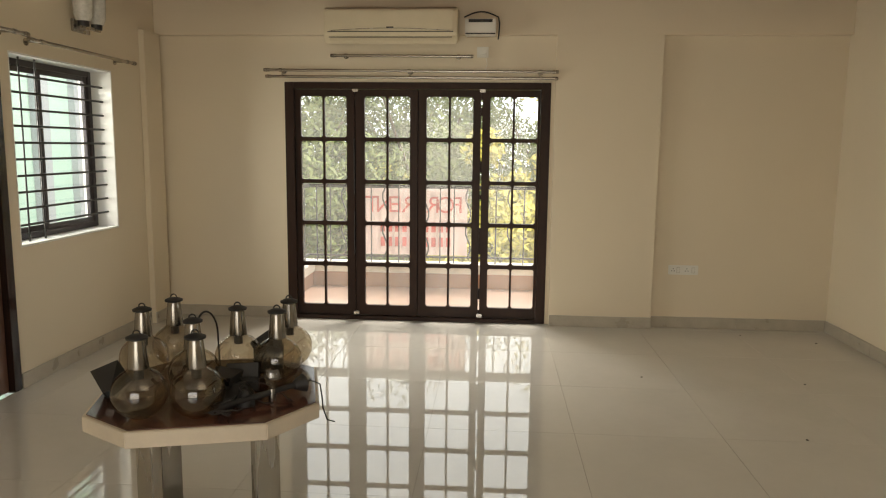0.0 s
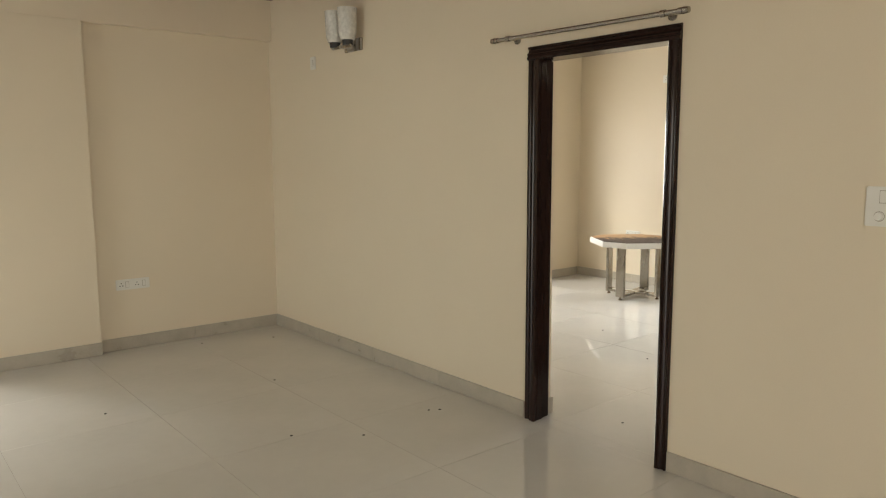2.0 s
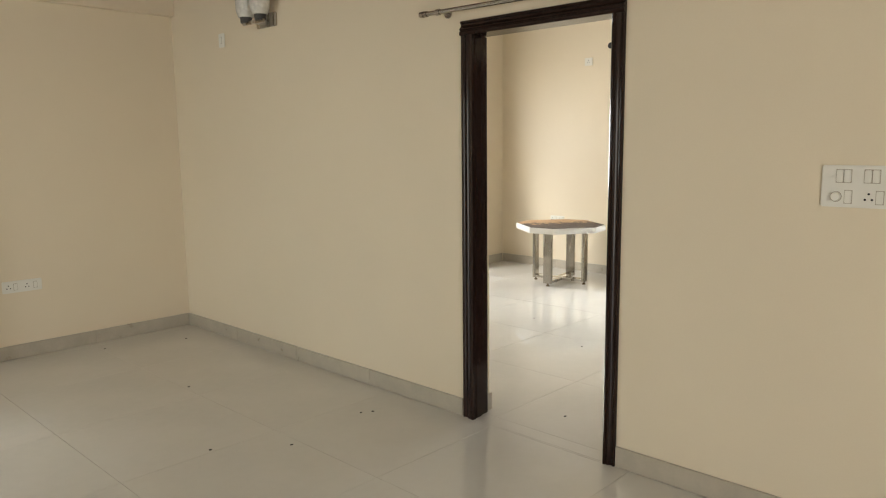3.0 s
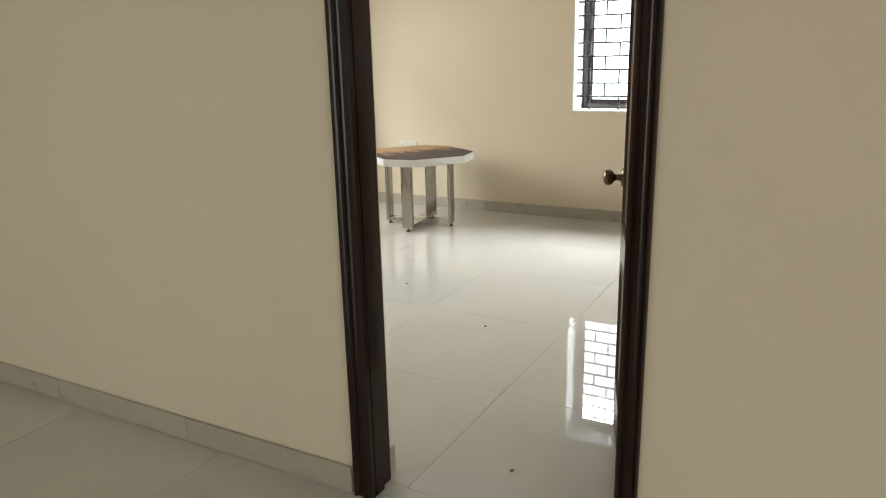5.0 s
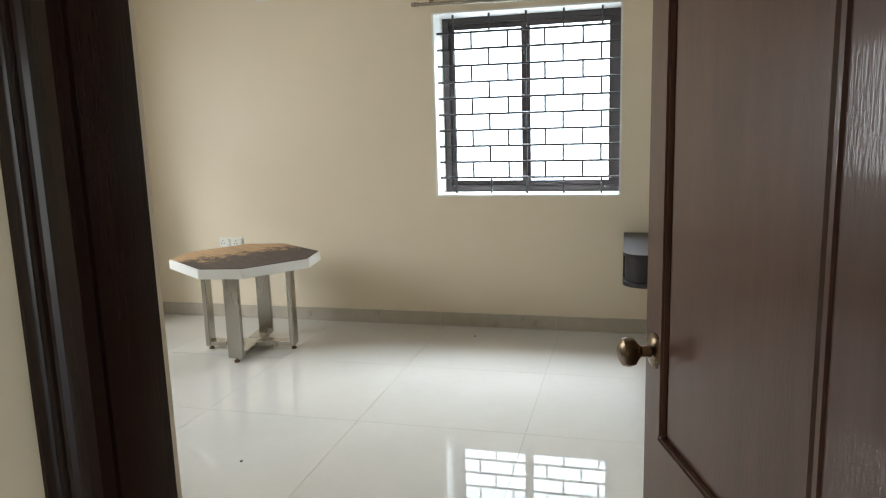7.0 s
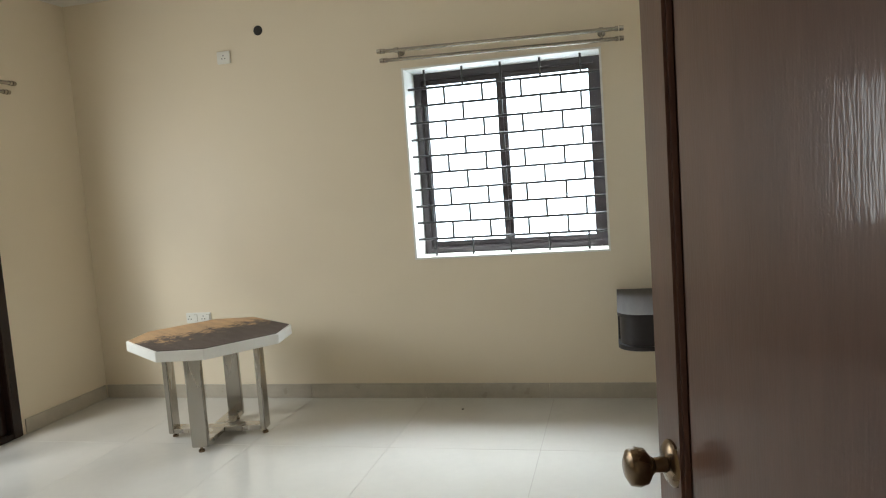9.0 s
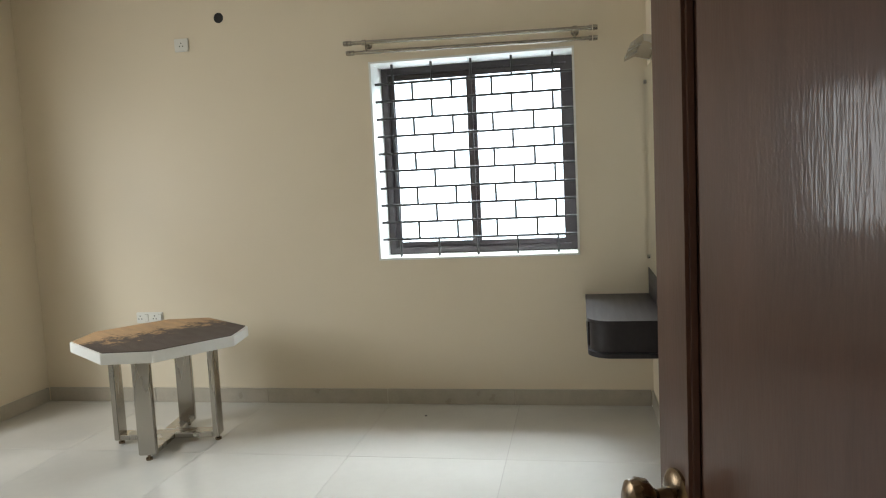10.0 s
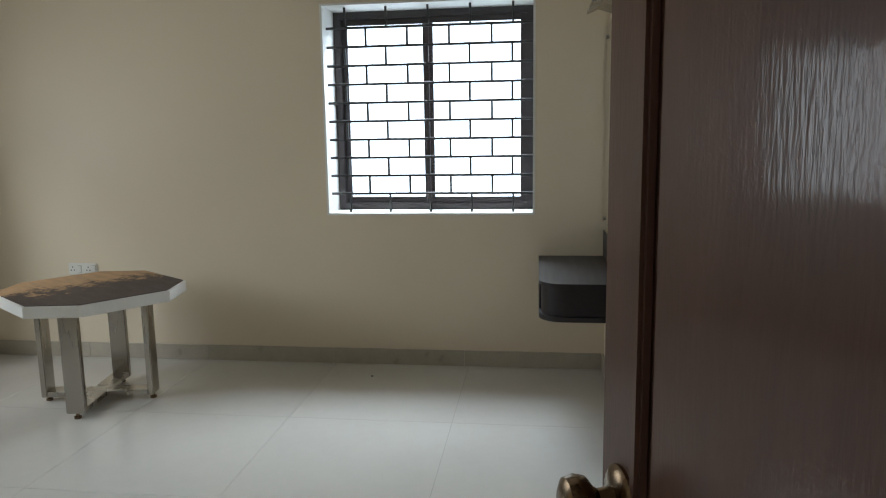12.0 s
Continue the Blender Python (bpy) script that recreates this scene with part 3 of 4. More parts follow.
def banner():
    """A vinyl sheet tied outside the railing, its print facing the street, so it reads mirrored from indoors."""
    d = thing("rent_banner", pose(-3.86, 1.87, 0.33), "white vinyl rental banner with red letters tied to the railing", "banner")
    bm = bmesh.new()
    nx, w, h = 40, 1.22, 0.8
    rows = []
    for j in range(9):
        rows.append([bm.verts.new((-w / 2 + w * i / nx, 0.008 * math.sin(i * 0.9) + 0.004 * math.sin(j + i * 0.4), h * j / 8)) for i in range(nx + 1)])
    for a, b in zip(rows, rows[1:]):
        for i in range(nx):
            bm.faces.new((a[i], a[i + 1], b[i + 1], b[i]))
    bmesh.ops.solidify(bm, geom=bm.faces[:], thickness=0.002)
    part("sheet", bm, M_BANNER, d, smooth=True)

    def words(txt, x, z, size):
        c = bpy.data.curves.new("letters", "FONT")
        c.body, c.size, c.extrude, c.align_x = txt, size, 0.001, "CENTER"
        tmp = new("letters", c)
        dg = bpy.context.evaluated_depsgraph_get()
        me = bpy.data.meshes.new_from_object(tmp.evaluated_get(dg))
        bpy.data.objects.remove(tmp)
        me.materials.clear()
        me.materials.append(M_RED)
        ob = new("lettering", me)
        ob.parent = d
        # the vinyl is thin, so the print shows through: it stands on the inner face, reversed
        ob.matrix_basis = Matrix.Translation((x, -0.018, z)) @ pose(0, 0, 0, 90, 0, 0) @ Matrix.Diagonal((-1, 1, 1, 1))
    for k, ch in enumerate("FOR RENT"):
        if ch != " ":
            words(ch, 0.5 - 0.143 * k, 0.5, 0.27)
    for z, hh in ((0.27, 0.12), (0.1, 0.11)):
        for k in range(10):
            if k == 5:
                continue
            x = -0.4 + 0.085 * k
            bm = bmesh.new()
            box(bm, x, x + 0.05, -0.019, -0.017, z, z + hh)
            part("print_mark", bm, M_RED, d)


banner()

gb = bmesh.new()
box(gb, -400, 400, -400, 400, -4.6, -4.5)
tagged(part("ground", gb, M_GROUND), "rough earth and grass below the flat", "ground", kind="structure")


def house(name, x0, x1, y0, y1, z1, mat, label):
    d = thing(name, pose(0, 0, 0), label, "house")
    boxes("wall", [(x0, x1, y0, y1, -4.5, z1)], mat, d)
    boxes("roof", [(x0 - 0.2, x1 + 0.2, y0 - 0.2, y1 + 0.2, z1, z1 + 0.2)], M_COPING, d)
    return d


nb = house("neighbour_house", -16, -9.2, -4, 9, 5.5, M_GREENWALL, "pale green neighbouring house with grey vertical strips")
for k in range(7):
    y = -1.5 + k * 0.9
    boxes("pilaster_strip", [(-9.2, -9.1, y, y + 0.28, -4.5, 5.5)], M_GREYPIPE, nb)


def tree(x, y, h, r, mat, seed, label, count=2600, leaf=0.075):
    rng = random.Random(seed)
    d = thing("tree", pose(x, y, -4.5), label, "tree", "garden trees")
    bm = bmesh.new()
    rod(bm, (0, 0, 0), (0.1, 0.05, h * 0.6), 0.16, 10, 0.1)
    tips = []
    for k in range(9):
        a = k * 2.4 + rng.random()
        s = Vector((0.08, 0.04, h * (0.35 + 0.03 * k)))
        e = s + Vector((math.cos(a) * r * 0.75, math.sin(a) * r * 0.75, h * (0.12 + 0.2 * rng.random())))
        rod(bm, s, e, 0.06, 7, 0.02)
        tips += [e, s.lerp(e, 0.6)]
    part("trunk", bm, M_BARK, d, smooth=True)
    verts, faces = [], []
    clumps = []
    for k in range(46):
        c = rng.choice(tips) + Vector((rng.gauss(0, r * 0.3), rng.gauss(0, r * 0.3), rng.gauss(0.1, h * 0.09)))
        clumps.append((c, r * (0.14 + 0.2 * rng.random())))
    for _ in range(count):
        c, cr = rng.choice(clumps)
        v = Vector((rng.gauss(0, 1), rng.gauss(0, 1), rng.gauss(0, 0.8)))
        p = c + v.normalized() * cr * (0.5 + 0.6 * rng.random())
        u = Vector((rng.uniform(-1, 1), rng.uniform(-1, 1), rng.uniform(-1, 1))).normalized()
        w = u.orthogonal().normalized() * leaf * 0.4
        u = u * leaf * (0.7 + 0.6 * rng.random())
        n = len(verts)
        verts += [p - u, p + w, p + u, p - w]
        faces.append((n, n + 1, n + 2, n + 3))
    me = bpy.data.meshes.new("crown")
    me.from_pydata([tuple(q) for q in verts], [], faces)
    me.materials.append(mat)
    ob = new("crown", me)
    ob.parent = d


for i, (x, y, h, r, mt) in enumerate(((-7.5, 8, 7.5, 2.6, M_FOLI), (-4.6, 9.5, 8.2, 3.0, M_FOLI), (-1.6, 8.5, 6.6, 2.6, M_FOLI2), (-10, 14, 9, 3.4, M_FOLI), (-5.8, 15, 9.5, 3.8, M_FOLI), (-1.5, 15, 9, 3.6, M_FOLI), (2.5, 13, 8, 3.4, M_FOLI2), (-2.6, 5.6, 4.7, 1.3, M_FOLI2))):
    tree(x, y, h, r, mt, i + 3, "leafy yellow-green tree in bright sun" if mt is M_FOLI2 else "leafy green garden tree in bright sun", 15000, 0.08)


# ---- living room fittings ----
def curtain_rod(name, a, b, off, double, label):
    """A rod from a to b on a wall; off: vector from the wall into the room."""
    d = thing(name, pose(0, 0, 0), label, "curtain rod", "curtain rods")
    a, b, off = Vector(a), Vector(b), Vector(off)
    u = (b - a).normalized()
    for k in range(2 if double else 1):
        o = off * (1.0 if k == 0 else 0.55) + Vector((0, 0, 0 if k == 0 else -0.05))
        bm = bmesh.new()
        rod(bm, a + o, b + o, 0.012, 14)
        part("pole", bm, M_RODSTEEL, d, smooth=True)
        for e, s in ((a, -1), (b, 1)):
            bm = bmesh.new()
            rod(bm, e + o, e + o + u * s * 0.02, 0.0155, 14)
            rod(bm, e + o + u * s * 0.024, e + o + u * s * 0.05, 0.017, 14, 0.014)
            part("finial", bm, M_RODSTEEL, d, smooth=True)
    L = (b - a).length
    for q in ((0.08, L - 0.08) if L < 1.9 else (0.1, L / 2, L - 0.1)):
        p = a + u * q
        bm = bmesh.new()
        rod(bm, p + off.normalized() * 0.001, p + off.normalized() * 0.008, 0.024, 14)
        rod(bm, p, p + off * 1.12, 0.007, 10)
        if double:
            rod(bm, p + off * 0.55, p + off * 0.55 + Vector((0, 0, -0.06)), 0.007, 8)
        rod(bm, p + off - u * 0.012, p + off + u * 0.012, 0.0165, 14)
        part("bracket", bm, M_RODSTEEL, d, smooth=True)


curtain_rod("curtain_rod", (-4.93, -0.001, 2.235), (-2.47, -0.001, 2.225), (0, -0.11, 0), True, "double steel curtain rod above the folding door")
curtain_rod("curtain_rod", (-4.35, -0.001, 2.365), (-3.2, -0.001, 2.36), (0, -0.05, 0), False, "thin steel rod below the air conditioner")
curtain_rod("curtain_rod", (-0.001, -4.14, 2.17), (-0.001, -2.99, 2.182), (-0.08, 0, 0), False, "steel curtain rod above the bedroom doorway")
curtain_rod("curtain_rod", (-5.979, -1.95, 2.225), (-5.979, -0.69, 2.225), (0.11, 0, 0), False, "steel curtain rod above the barred window")
curtain_rod("curtain_rod", (-5.979, -3.3, 2.25), (-5.979, -2.05, 2.25), (0.11, 0, 0), False, "steel curtain rod above the dark door")
curtain_rod("curtain_rod", (4.349, -3.80, 2.275), (4.349, -2.37, 2.302), (-0.11, 0, 0), True, "double steel curtain rod above the bedroom window")
curtain_rod("curtain_rod", (1.7, 0.069, 2.27), (3.66, 0.069, 2.27), (0, -0.11, 0), True, "double steel curtain rod above the bedroom balcony door")


def air_conditioner():
    d = thing("air_conditioner", pose(-3.845, -0.066, 2.445), "yellowed white split air conditioner on the wall", "air conditioner")
    bm = bmesh.new()
    prof = [(0, 0.02), (-0.15, 0.0), (-0.185, 0.045), (-0.195, 0.09), (-0.19, 0.27), (-0.16, 0.295), (0, 0.3)]
    rings = [[bm.verts.new((x, y, z)) for y, z in prof] for x in (-0.565, 0.565)]
    n = len(prof)
    for i in range(n):
        bm.faces.new((rings[0][i], rings[0][(i + 1) % n], rings[1][(i + 1) % n], rings[1][i]))
    bm.faces.new(rings[0])
    bm.faces.new(rings[1][::-1])
    bevel(bm, 0.01, 2)
    part("body", bm, M_OLDPLASTIC, d, smooth=True)
    boxes("front_panel", [(-0.53, 0.53, -0.205, -0.19, 0.1, 0.265)], M_OLDPLASTIC, d, bev=0.006)
    bm = bmesh.new()
    box(bm, -0.52, 0.52, -0.19, -0.181, 0.045, 0.05)
    box(bm, -0.53, 0.53, -0.2, -0.19, 0.088, 0.094)
    part("outlet_slot", bm, M_IRON, d, "dark air outlet slot")
    boxes("flap", [(-0.51, 0.51, -0.19, -0.178, 0.012, 0.038)], M_OLDPLASTIC, d, bev=0.004)
    bm = bmesh.new()
    pts = [(-0.5 + k * 0.05, -0.206, 0.098 + 0.02 * (1 - (k / 10 - 1) ** 2)) for k in range(21)]
    for a, b in zip(pts, pts[1:]):
        rod(bm, a, b, 0.003, 6)
    part("curved_lip", bm, M_STEEL, d, "thin grey curved lip below the front panel")
    boxes("badge", [(-0.03, 0.03, -0.208, -0.205, 0.115, 0.13)], M_IRON, d, "small dark oval badge", 0.001)


air_conditioner()


def stabiliser():
    d = thing("voltage_stabiliser", pose(-3.09, -0.066, 2.52), "white voltage stabiliser box with black cables beside the air conditioner", "stabiliser")
    boxes("case", [(-0.13, 0.13, -0.14, -0.001, 0, 0.13)], M_PLASTIC, d, bev=0.006)
    boxes("vent_band", [(-0.125, 0.125, -0.142, -0.14, 0.004, 0.014), (-0.1, 0.1, -0.142, -0.14, 0.1, 0.125)], M_BLACK, d)
    bm = bmesh.new()
    pts = [(-0.14 + 0.29 * k / 12, -0.08, 0.15 + 0.045 * math.sin(math.pi * k / 12)) for k in range(13)] + [(0.16, -0.07, 0.1), (0.155, -0.02, 0.02), (0.15, -0.002, -0.02)]
    for a, b in zip(pts, pts[1:]):
        rod(bm, a, b, 0.006, 8)
    part("cable", bm, M_BLACK, d, "looped black cable")
    p = thing("power_socket", pose(-3.07, -0.001, 2.40), "white wall socket with plug and hanging wire", "socket")
    boxes("plate", [(-0.05, 0.05, -0.02, 0, -0.045, 0.045)], M_PLASTIC, p, bev=0.004)
    boxes("plug", [(-0.02, 0.025, -0.055, -0.02, -0.025, 0.02)], M_PLASTIC, p, bev=0.006)
    bm = bmesh.new()
    pts = [(0.02, -0.03, -0.02), (0.04, -0.02, -0.1), (0.02, -0.01, -0.16), (0.05, -0.008, -0.2)]
    for a, b in zip(pts, pts[1:]):
        rod(bm, a, b, 0.003, 6)
    part("wire", bm, M_PLASTIC, p)


stabiliser()


def wall_lamp(m):
    d = thing("wall_lamp", m, "steel wall lamp with two frosted glass cups, switched off", "wall lamp", "wall lamps")
    boxes("backplate", [(-0.07, 0.13, -0.02, 0, -0.05, 0.03)], M_STEEL, d, bev=0.004)
    boxes("arm", [(-0.1, 0.12, -0.1, -0.08, -0.035, -0.015), (0.0, 0.03, -0.08, -0.02, -0.035, -0.015)], M_STEEL, d, bev=0.003)
    for x in (-0.07, 0.085):
        bm = bmesh.new()
        lathe(bm, ((0.0, -0.012), (0.034, -0.012), (0.036, 0.02), (0.0, 0.02)), 16)
        part("holder", bm, M_IRON, d, at=pose(x, -0.09, -0.01), smooth=True)
        bm = bmesh.new()
        lathe(bm, ((0.0, 0.02), (0.045, 0.02), (0.058, 0.06), (0.064, 0.22), (0.06, 0.22), (0.053, 0.06), (0.0, 0.03)), 20)
        part("glass_cup", bm, M_FROST, d, "frosted glass cup", smooth=True, at=pose(x, -0.09, -0.01))


wall_lamp(pose(0, -1.355, 2.36, 0, 0, -90) @ Matrix.Scale(1.12, 4))
wall_lamp(pose(-5.98, -1.27, 2.43, 0, 0, 90) @ Matrix.Scale(1.1, 4))


def switch_plate(name, m, w, h, cols, label, sockets=()):
    d = thing(name, m, label, "switch plate")
    bm = bmesh.new()
    box(bm, -w / 2, w / 2, -0.012, 0, -h / 2, h / 2)
    bevel(bm, 0.004, 2)
    part("plate", bm, M_PLASTIC, d)
    for x, z, kind in cols:
        if kind == "s":
            boxes("rocker_gap", [(x - 0.0135, x + 0.0135, -0.0125, -0.012, z - 0.0245, z + 0.0245)], M_SKIRT, d, "thin grey gap round a rocker")
            boxes("rocker", [(x - 0.011, x + 0.011, -0.018, -0.012, z - 0.022, z + 0.022)], M_PLASTIC, d, bev=0.002)
        elif kind == "k":
            bm = bmesh.new()
            rod(bm, (x, -0.0125, z), (x, -0.027, z), 0.017, 18, 0.014)
            part("dial", bm, M_PLASTIC, d, smooth=True)
            bm = bmesh.new()
            rod(bm, (x, -0.012, z), (x, -0.0128, z), 0.0195, 18)
            part("dial_ring", bm, M_SKIRT, d, "thin grey ring round the dial")
        else:
            bm = bmesh.new()
            for dx, dz in ((0, 0.012), (-0.011, -0.008), (0.011, -0.008)):
                rod(bm, (x + dx, -0.0125, z + dz), (x + dx, -0.0135, z + dz), 0.0042, 8)
            part("pin_holes", bm, M_BLACK, d)


S6 = [(-0.055, 0.037, "s"), (-0.03, 0.037, "s"), (0.035, 0.037, "s"), (0.06, 0.037, "s"), (-0.065, -0.037, "k"), (-0.025, -0.037, "s"), (0.04, -0.037, "p"), (0.075, -0.037, "s")]
switch_plate("switch_plate", pose(0, -5.045, 1.341, 0, 0, -90), 0.232, 0.15, S6, "white switch plate with rockers, fan dial and socket")
switch_plate("socket_plate", pose(-1.262, 0, 0.525, 0, 0, 0), 0.26, 0.085, [(-0.09, 0, "p"), (-0.045, 0, "s"), (0.03, 0, "p"), (0.085, 0, "s")], "white double socket plate low on the wall")
switch_plate("blank_plate", pose(0, -0.78, 2.28, 0, 0, -90), 0.075, 0.1, [(0, 0, "s")], "small cream plate high on the wall")
switch_plate("socket_plate", pose(4.35, -1.18, 2.405, 0, 0, -90), 0.1, 0.085, [(0, 0, "p")], "white single socket high on the bedroom wall")
switch_plate("socket_plate", pose(4.35, -0.78, 0.595, 0, 0, -90), 0.2, 0.075, [(-0.07, 0, "p"), (-0.02, 0, "s"), (0.04, 0, "p"), (0.08, 0, "s")], "white socket plate behind the table")
switch_plate("switch_plate", pose(2.22, -4.13, 1.275, 0, 0, 180), 0.22, 0.12, [(-0.06, 0, "s"), (-0.03, 0, "s"), (0.0, 0, "s"), (0.05, 0, "p")], "white switch plate by the bathroom door")


def wall_hole():
    bm = bmesh.new()
    rod(bm, (4.3485, -1.452, 2.558), (4.3495, -1.452, 2.558), 0.033, 24)
    tagged(part("pipe_hole", bm, M_BLACK), "round black pipe hole in the bedroom wall", "hole", kind="structure")


wall_hole()


# ---- octagonal tables ----
def octagon(w, d, cut):
    a, b = w / 2, d / 2
    return [(a - cut, -b), (a, -b + cut), (a, b - cut), (a - cut, b), (-a + cut, b), (-a, b - cut), (-a, -b + cut), (-a + cut, -b)]


def octagonal_table(m, top_mat, edge_mat, label, h=0.64, spin=45, w=0.87, dp=0.838):
    d = thing("octagonal_table", m, label, "table", "octagonal tables")
    bm = bmesh.new()
    prism(bm, octagon(w, dp, w * 0.22), h - 0.062, h - 0.004)
    bevel(bm, 0.003, 2)
    part("edge_band", bm, edge_mat, d)
    bm = bmesh.new()
    prism(bm, octagon(w - 0.025, dp - 0.025, w * 0.22 - 0.005), h - 0.006, h)
    part("top_surface", bm, top_mat, d)
    for k in range(4):
        a = math.radians(spin + 90 * k)
        t = pose(0, 0, 0, 0, 0, spin + 90 * k)
        bm = bmesh.new()
        box(bm, 0.272, 0.304, -0.049, 0.049, 0.03, h - 0.0625)
        bevel(bm, 0.004, 2)
        leg = part("leg", bm, M_STEEL, d, at=t)
        bm = bmesh.new()
        rod(bm, (0.285, 0, 0.0), (0.285, 0, 0.012), 0.018, 14)
        rod(bm, (0.285, 0, 0.012), (0.285, 0, 0.031), 0.009, 10)
        part("foot", bm, M_BRONZE, leg, smooth=True)
    for k in range(2):
        bm = bmesh.new()
        e = 0.0 if k == 0 else 0.0495
        if k == 0:
            box(bm, -0.2715, 0.2715, -0.049, 0.049, 0.032, 0.06)
        else:
            box(bm, -0.2715, -e, -0.049, 0.049, 0.032, 0.06)
            box(bm, e, 0.2715, -0.049, 0.049, 0.032, 0.06)
        bevel(bm, 0.003, 1)
        part("cross_bar", bm, M_STEEL, d, at=pose(0, 0, 0, 0, 0, spin + 90 * k))


octagonal_table(pose(3.608, -1.322, 0, 0, 0, 54.3), M_PLY, M_WHITE, "octagonal white-edged table with scorched peeled top and steel legs", spin=45)
octagonal_table(pose(-4.035, -3.81, 0, 0, 0, 14.9), M_REDTOP, M_CREAMEDGE, "octagonal table with dark marbled top holding glass lamps", spin=45, w=0.82, dp=0.80)


# ---- glass flask pendants and clutter on the living room table ----
def flask(x, y, tilt=0.0, s=1.0):
    z = 0.641
    d = thing("flask_lamp", pose(x, y, z, tilt, 0, 0) @ Matrix.Scale(s, 4), "smoky amber glass flask pendant with chrome neck and dark cap", "glass lamp", "glass flask lamps")
    bm = bmesh.new()
    prof = [(0.0, 0.0), (0.03, 0.001)] + [(0.095 * math.cos(q), 0.09 + 0.09 * math.sin(q)) for q in (math.radians(a) for a in range(-65, 66, 13))] + [(0.03, 0.185), (0.026, 0.2)]
    lathe(bm, prof, 32)
    part("globe", bm, M_AMBER, d, smooth=True)
    bm = bmesh.new()
    lathe(bm, ((0.034, 0.176), (0.035, 0.184), (0.027, 0.27), (0.024, 0.28), (0.0, 0.281)), 24)
    part("neck", bm, M_STEELNECK, d, "chrome neck sleeve", smooth=True)
    bm = bmesh.new()
    lathe(bm, ((0.0, 0.279), (0.036, 0.28), (0.037, 0.287), (0.02, 0.295), (0.01, 0.297), (0, 0.297)), 24)
    pts = [(0.013 * math.cos(k * math.pi / 6), 0, 0.297 + 0.013 * math.sin(k * math.pi / 6)) for k in range(7)]
    for a, b in zip(pts, pts[1:]):
        rod(bm, a, b, 0.003, 6)
    part("cap", bm, M_BLACK, d, "dark cap with hanging ring", smooth=True)
    bm = bmesh.new()
    rod(bm, (0, 0, 0.14), (0, 0, 0.184), 0.017, 14)
    part("lamp_holder", bm, M_BLACK, d)


M_STEELNECK = material("polished_chrome", (0.26, 0.245, 0.22), 0.25, 1.0, var=0.05, bump=0.0)
FLASKS = ((-4.159, -4.13), (-3.967, -4.10), (-4.30, -3.53), (-4.07, -3.88), (-3.978, -3.655), (-3.805, -3.69), (-3.81, -3.50), (-4.345, -3.72))
for i, (x, y) in enumerate(FLASKS):
    flask(x, y)


def clutter():
    for x, y, z, a, b in ((-4.36, -3.96, 0.695, 110, 20), (-3.94, -3.9, 0.70, 70, -30), (-3.9, -3.5, 0.72, 85, 15)):
        bm = bmesh.new()
        lathe(bm, ((0.02, 0.06), (0.025, 0.05), (0.075, -0.055), (0.07, -0.055), (0.02, 0.045), (0.02, 0.06)), 4)
        ob = part("loose_lampshade", bm, M_BLACK, at=pose(x, y, z, a, b, 30))
        tagged(ob, "loose black metal lamp shade lying on the table", "lamp shade", "loose lamp shades")
    d = thing("light_bulb", pose(-3.755, -3.93, 0.641), "clear glass light bulb standing on the table", "light bulb")
    bm = bmesh.new()
    lathe(bm, ((0, 0), (0.014, 0), (0.015, 0.035), (0.013, 0.05), (0, 0.05)), 18)
    part("socket", bm, M_STEELNECK, d, smooth=True)
    bm = bmesh.new()
    lathe(bm, ((0.013, 0.05), (0.016, 0.06), (0.028, 0.085), (0.03, 0.1), (0.024, 0.118), (0, 0.128)), 20)
    part("bulb", bm, M_BULB, d, smooth=True)
    bm = bmesh.new()
    rod(bm, (-3.89, -4.06, 0.665), (-3.68, -3.86, 0.685), 0.011, 12)
    rod(bm, (-3.91, -4.08, 0.662), (-3.87, -4.04, 0.67), 0.02, 12)
    rod(bm, (-3.69, -3.87, 0.684), (-3.66, -3.84, 0.686), 0.016, 12, 0.036)
    tagged(part("flexible_lamp", bm, M_BLACK, smooth=True), "black metal lamp arm lying across the table", "lamp part")
    rng = random.Random(5)
    for k in range(4):
        bm = bmesh.new()
        p = Vector((-3.86 + 0.06 * k, -4.05 + 0.04 * k, 0.648))
        a = rng.uniform(0, 6)
        for _ in range(26):
            a += rng.uniform(-0.7, 0.7)
            q = p + Vector((math.cos(a) * 0.018, math.sin(a) * 0.018, rng.uniform(-0.006, 0.008)))
            q.z = max(0.646, min(0.7, q.z))
            q.x, q.y = min(-3.6, max(-4.1, q.x)), max(-4.14, min(-3.75, q.y))
            rod(bm, p, q, 0.003, 5)
            p = q
        tagged(part("cable", bm, M_BLACK), "thin black loose cable on the table", "cable", "loose cables")
    for x, y, r in ((-3.88, -3.9, 0.045), (-3.97, -3.88, 0.05), (-3.84, -3.98, 0.035)):
        bm = bmesh.new()
        lathe(bm, ((0, 0), (r, 0), (r, 0.02), (r * 0.6, 0.045), (r * 0.3, 0.06), (0, 0.06)), 16)
        tagged(part("ceiling_cup", bm, M_BLACK, at=pose(x, y, 0.641), smooth=True), "small black ceiling cup of a pendant lamp", "lamp part", "ceiling cups")


clutter()


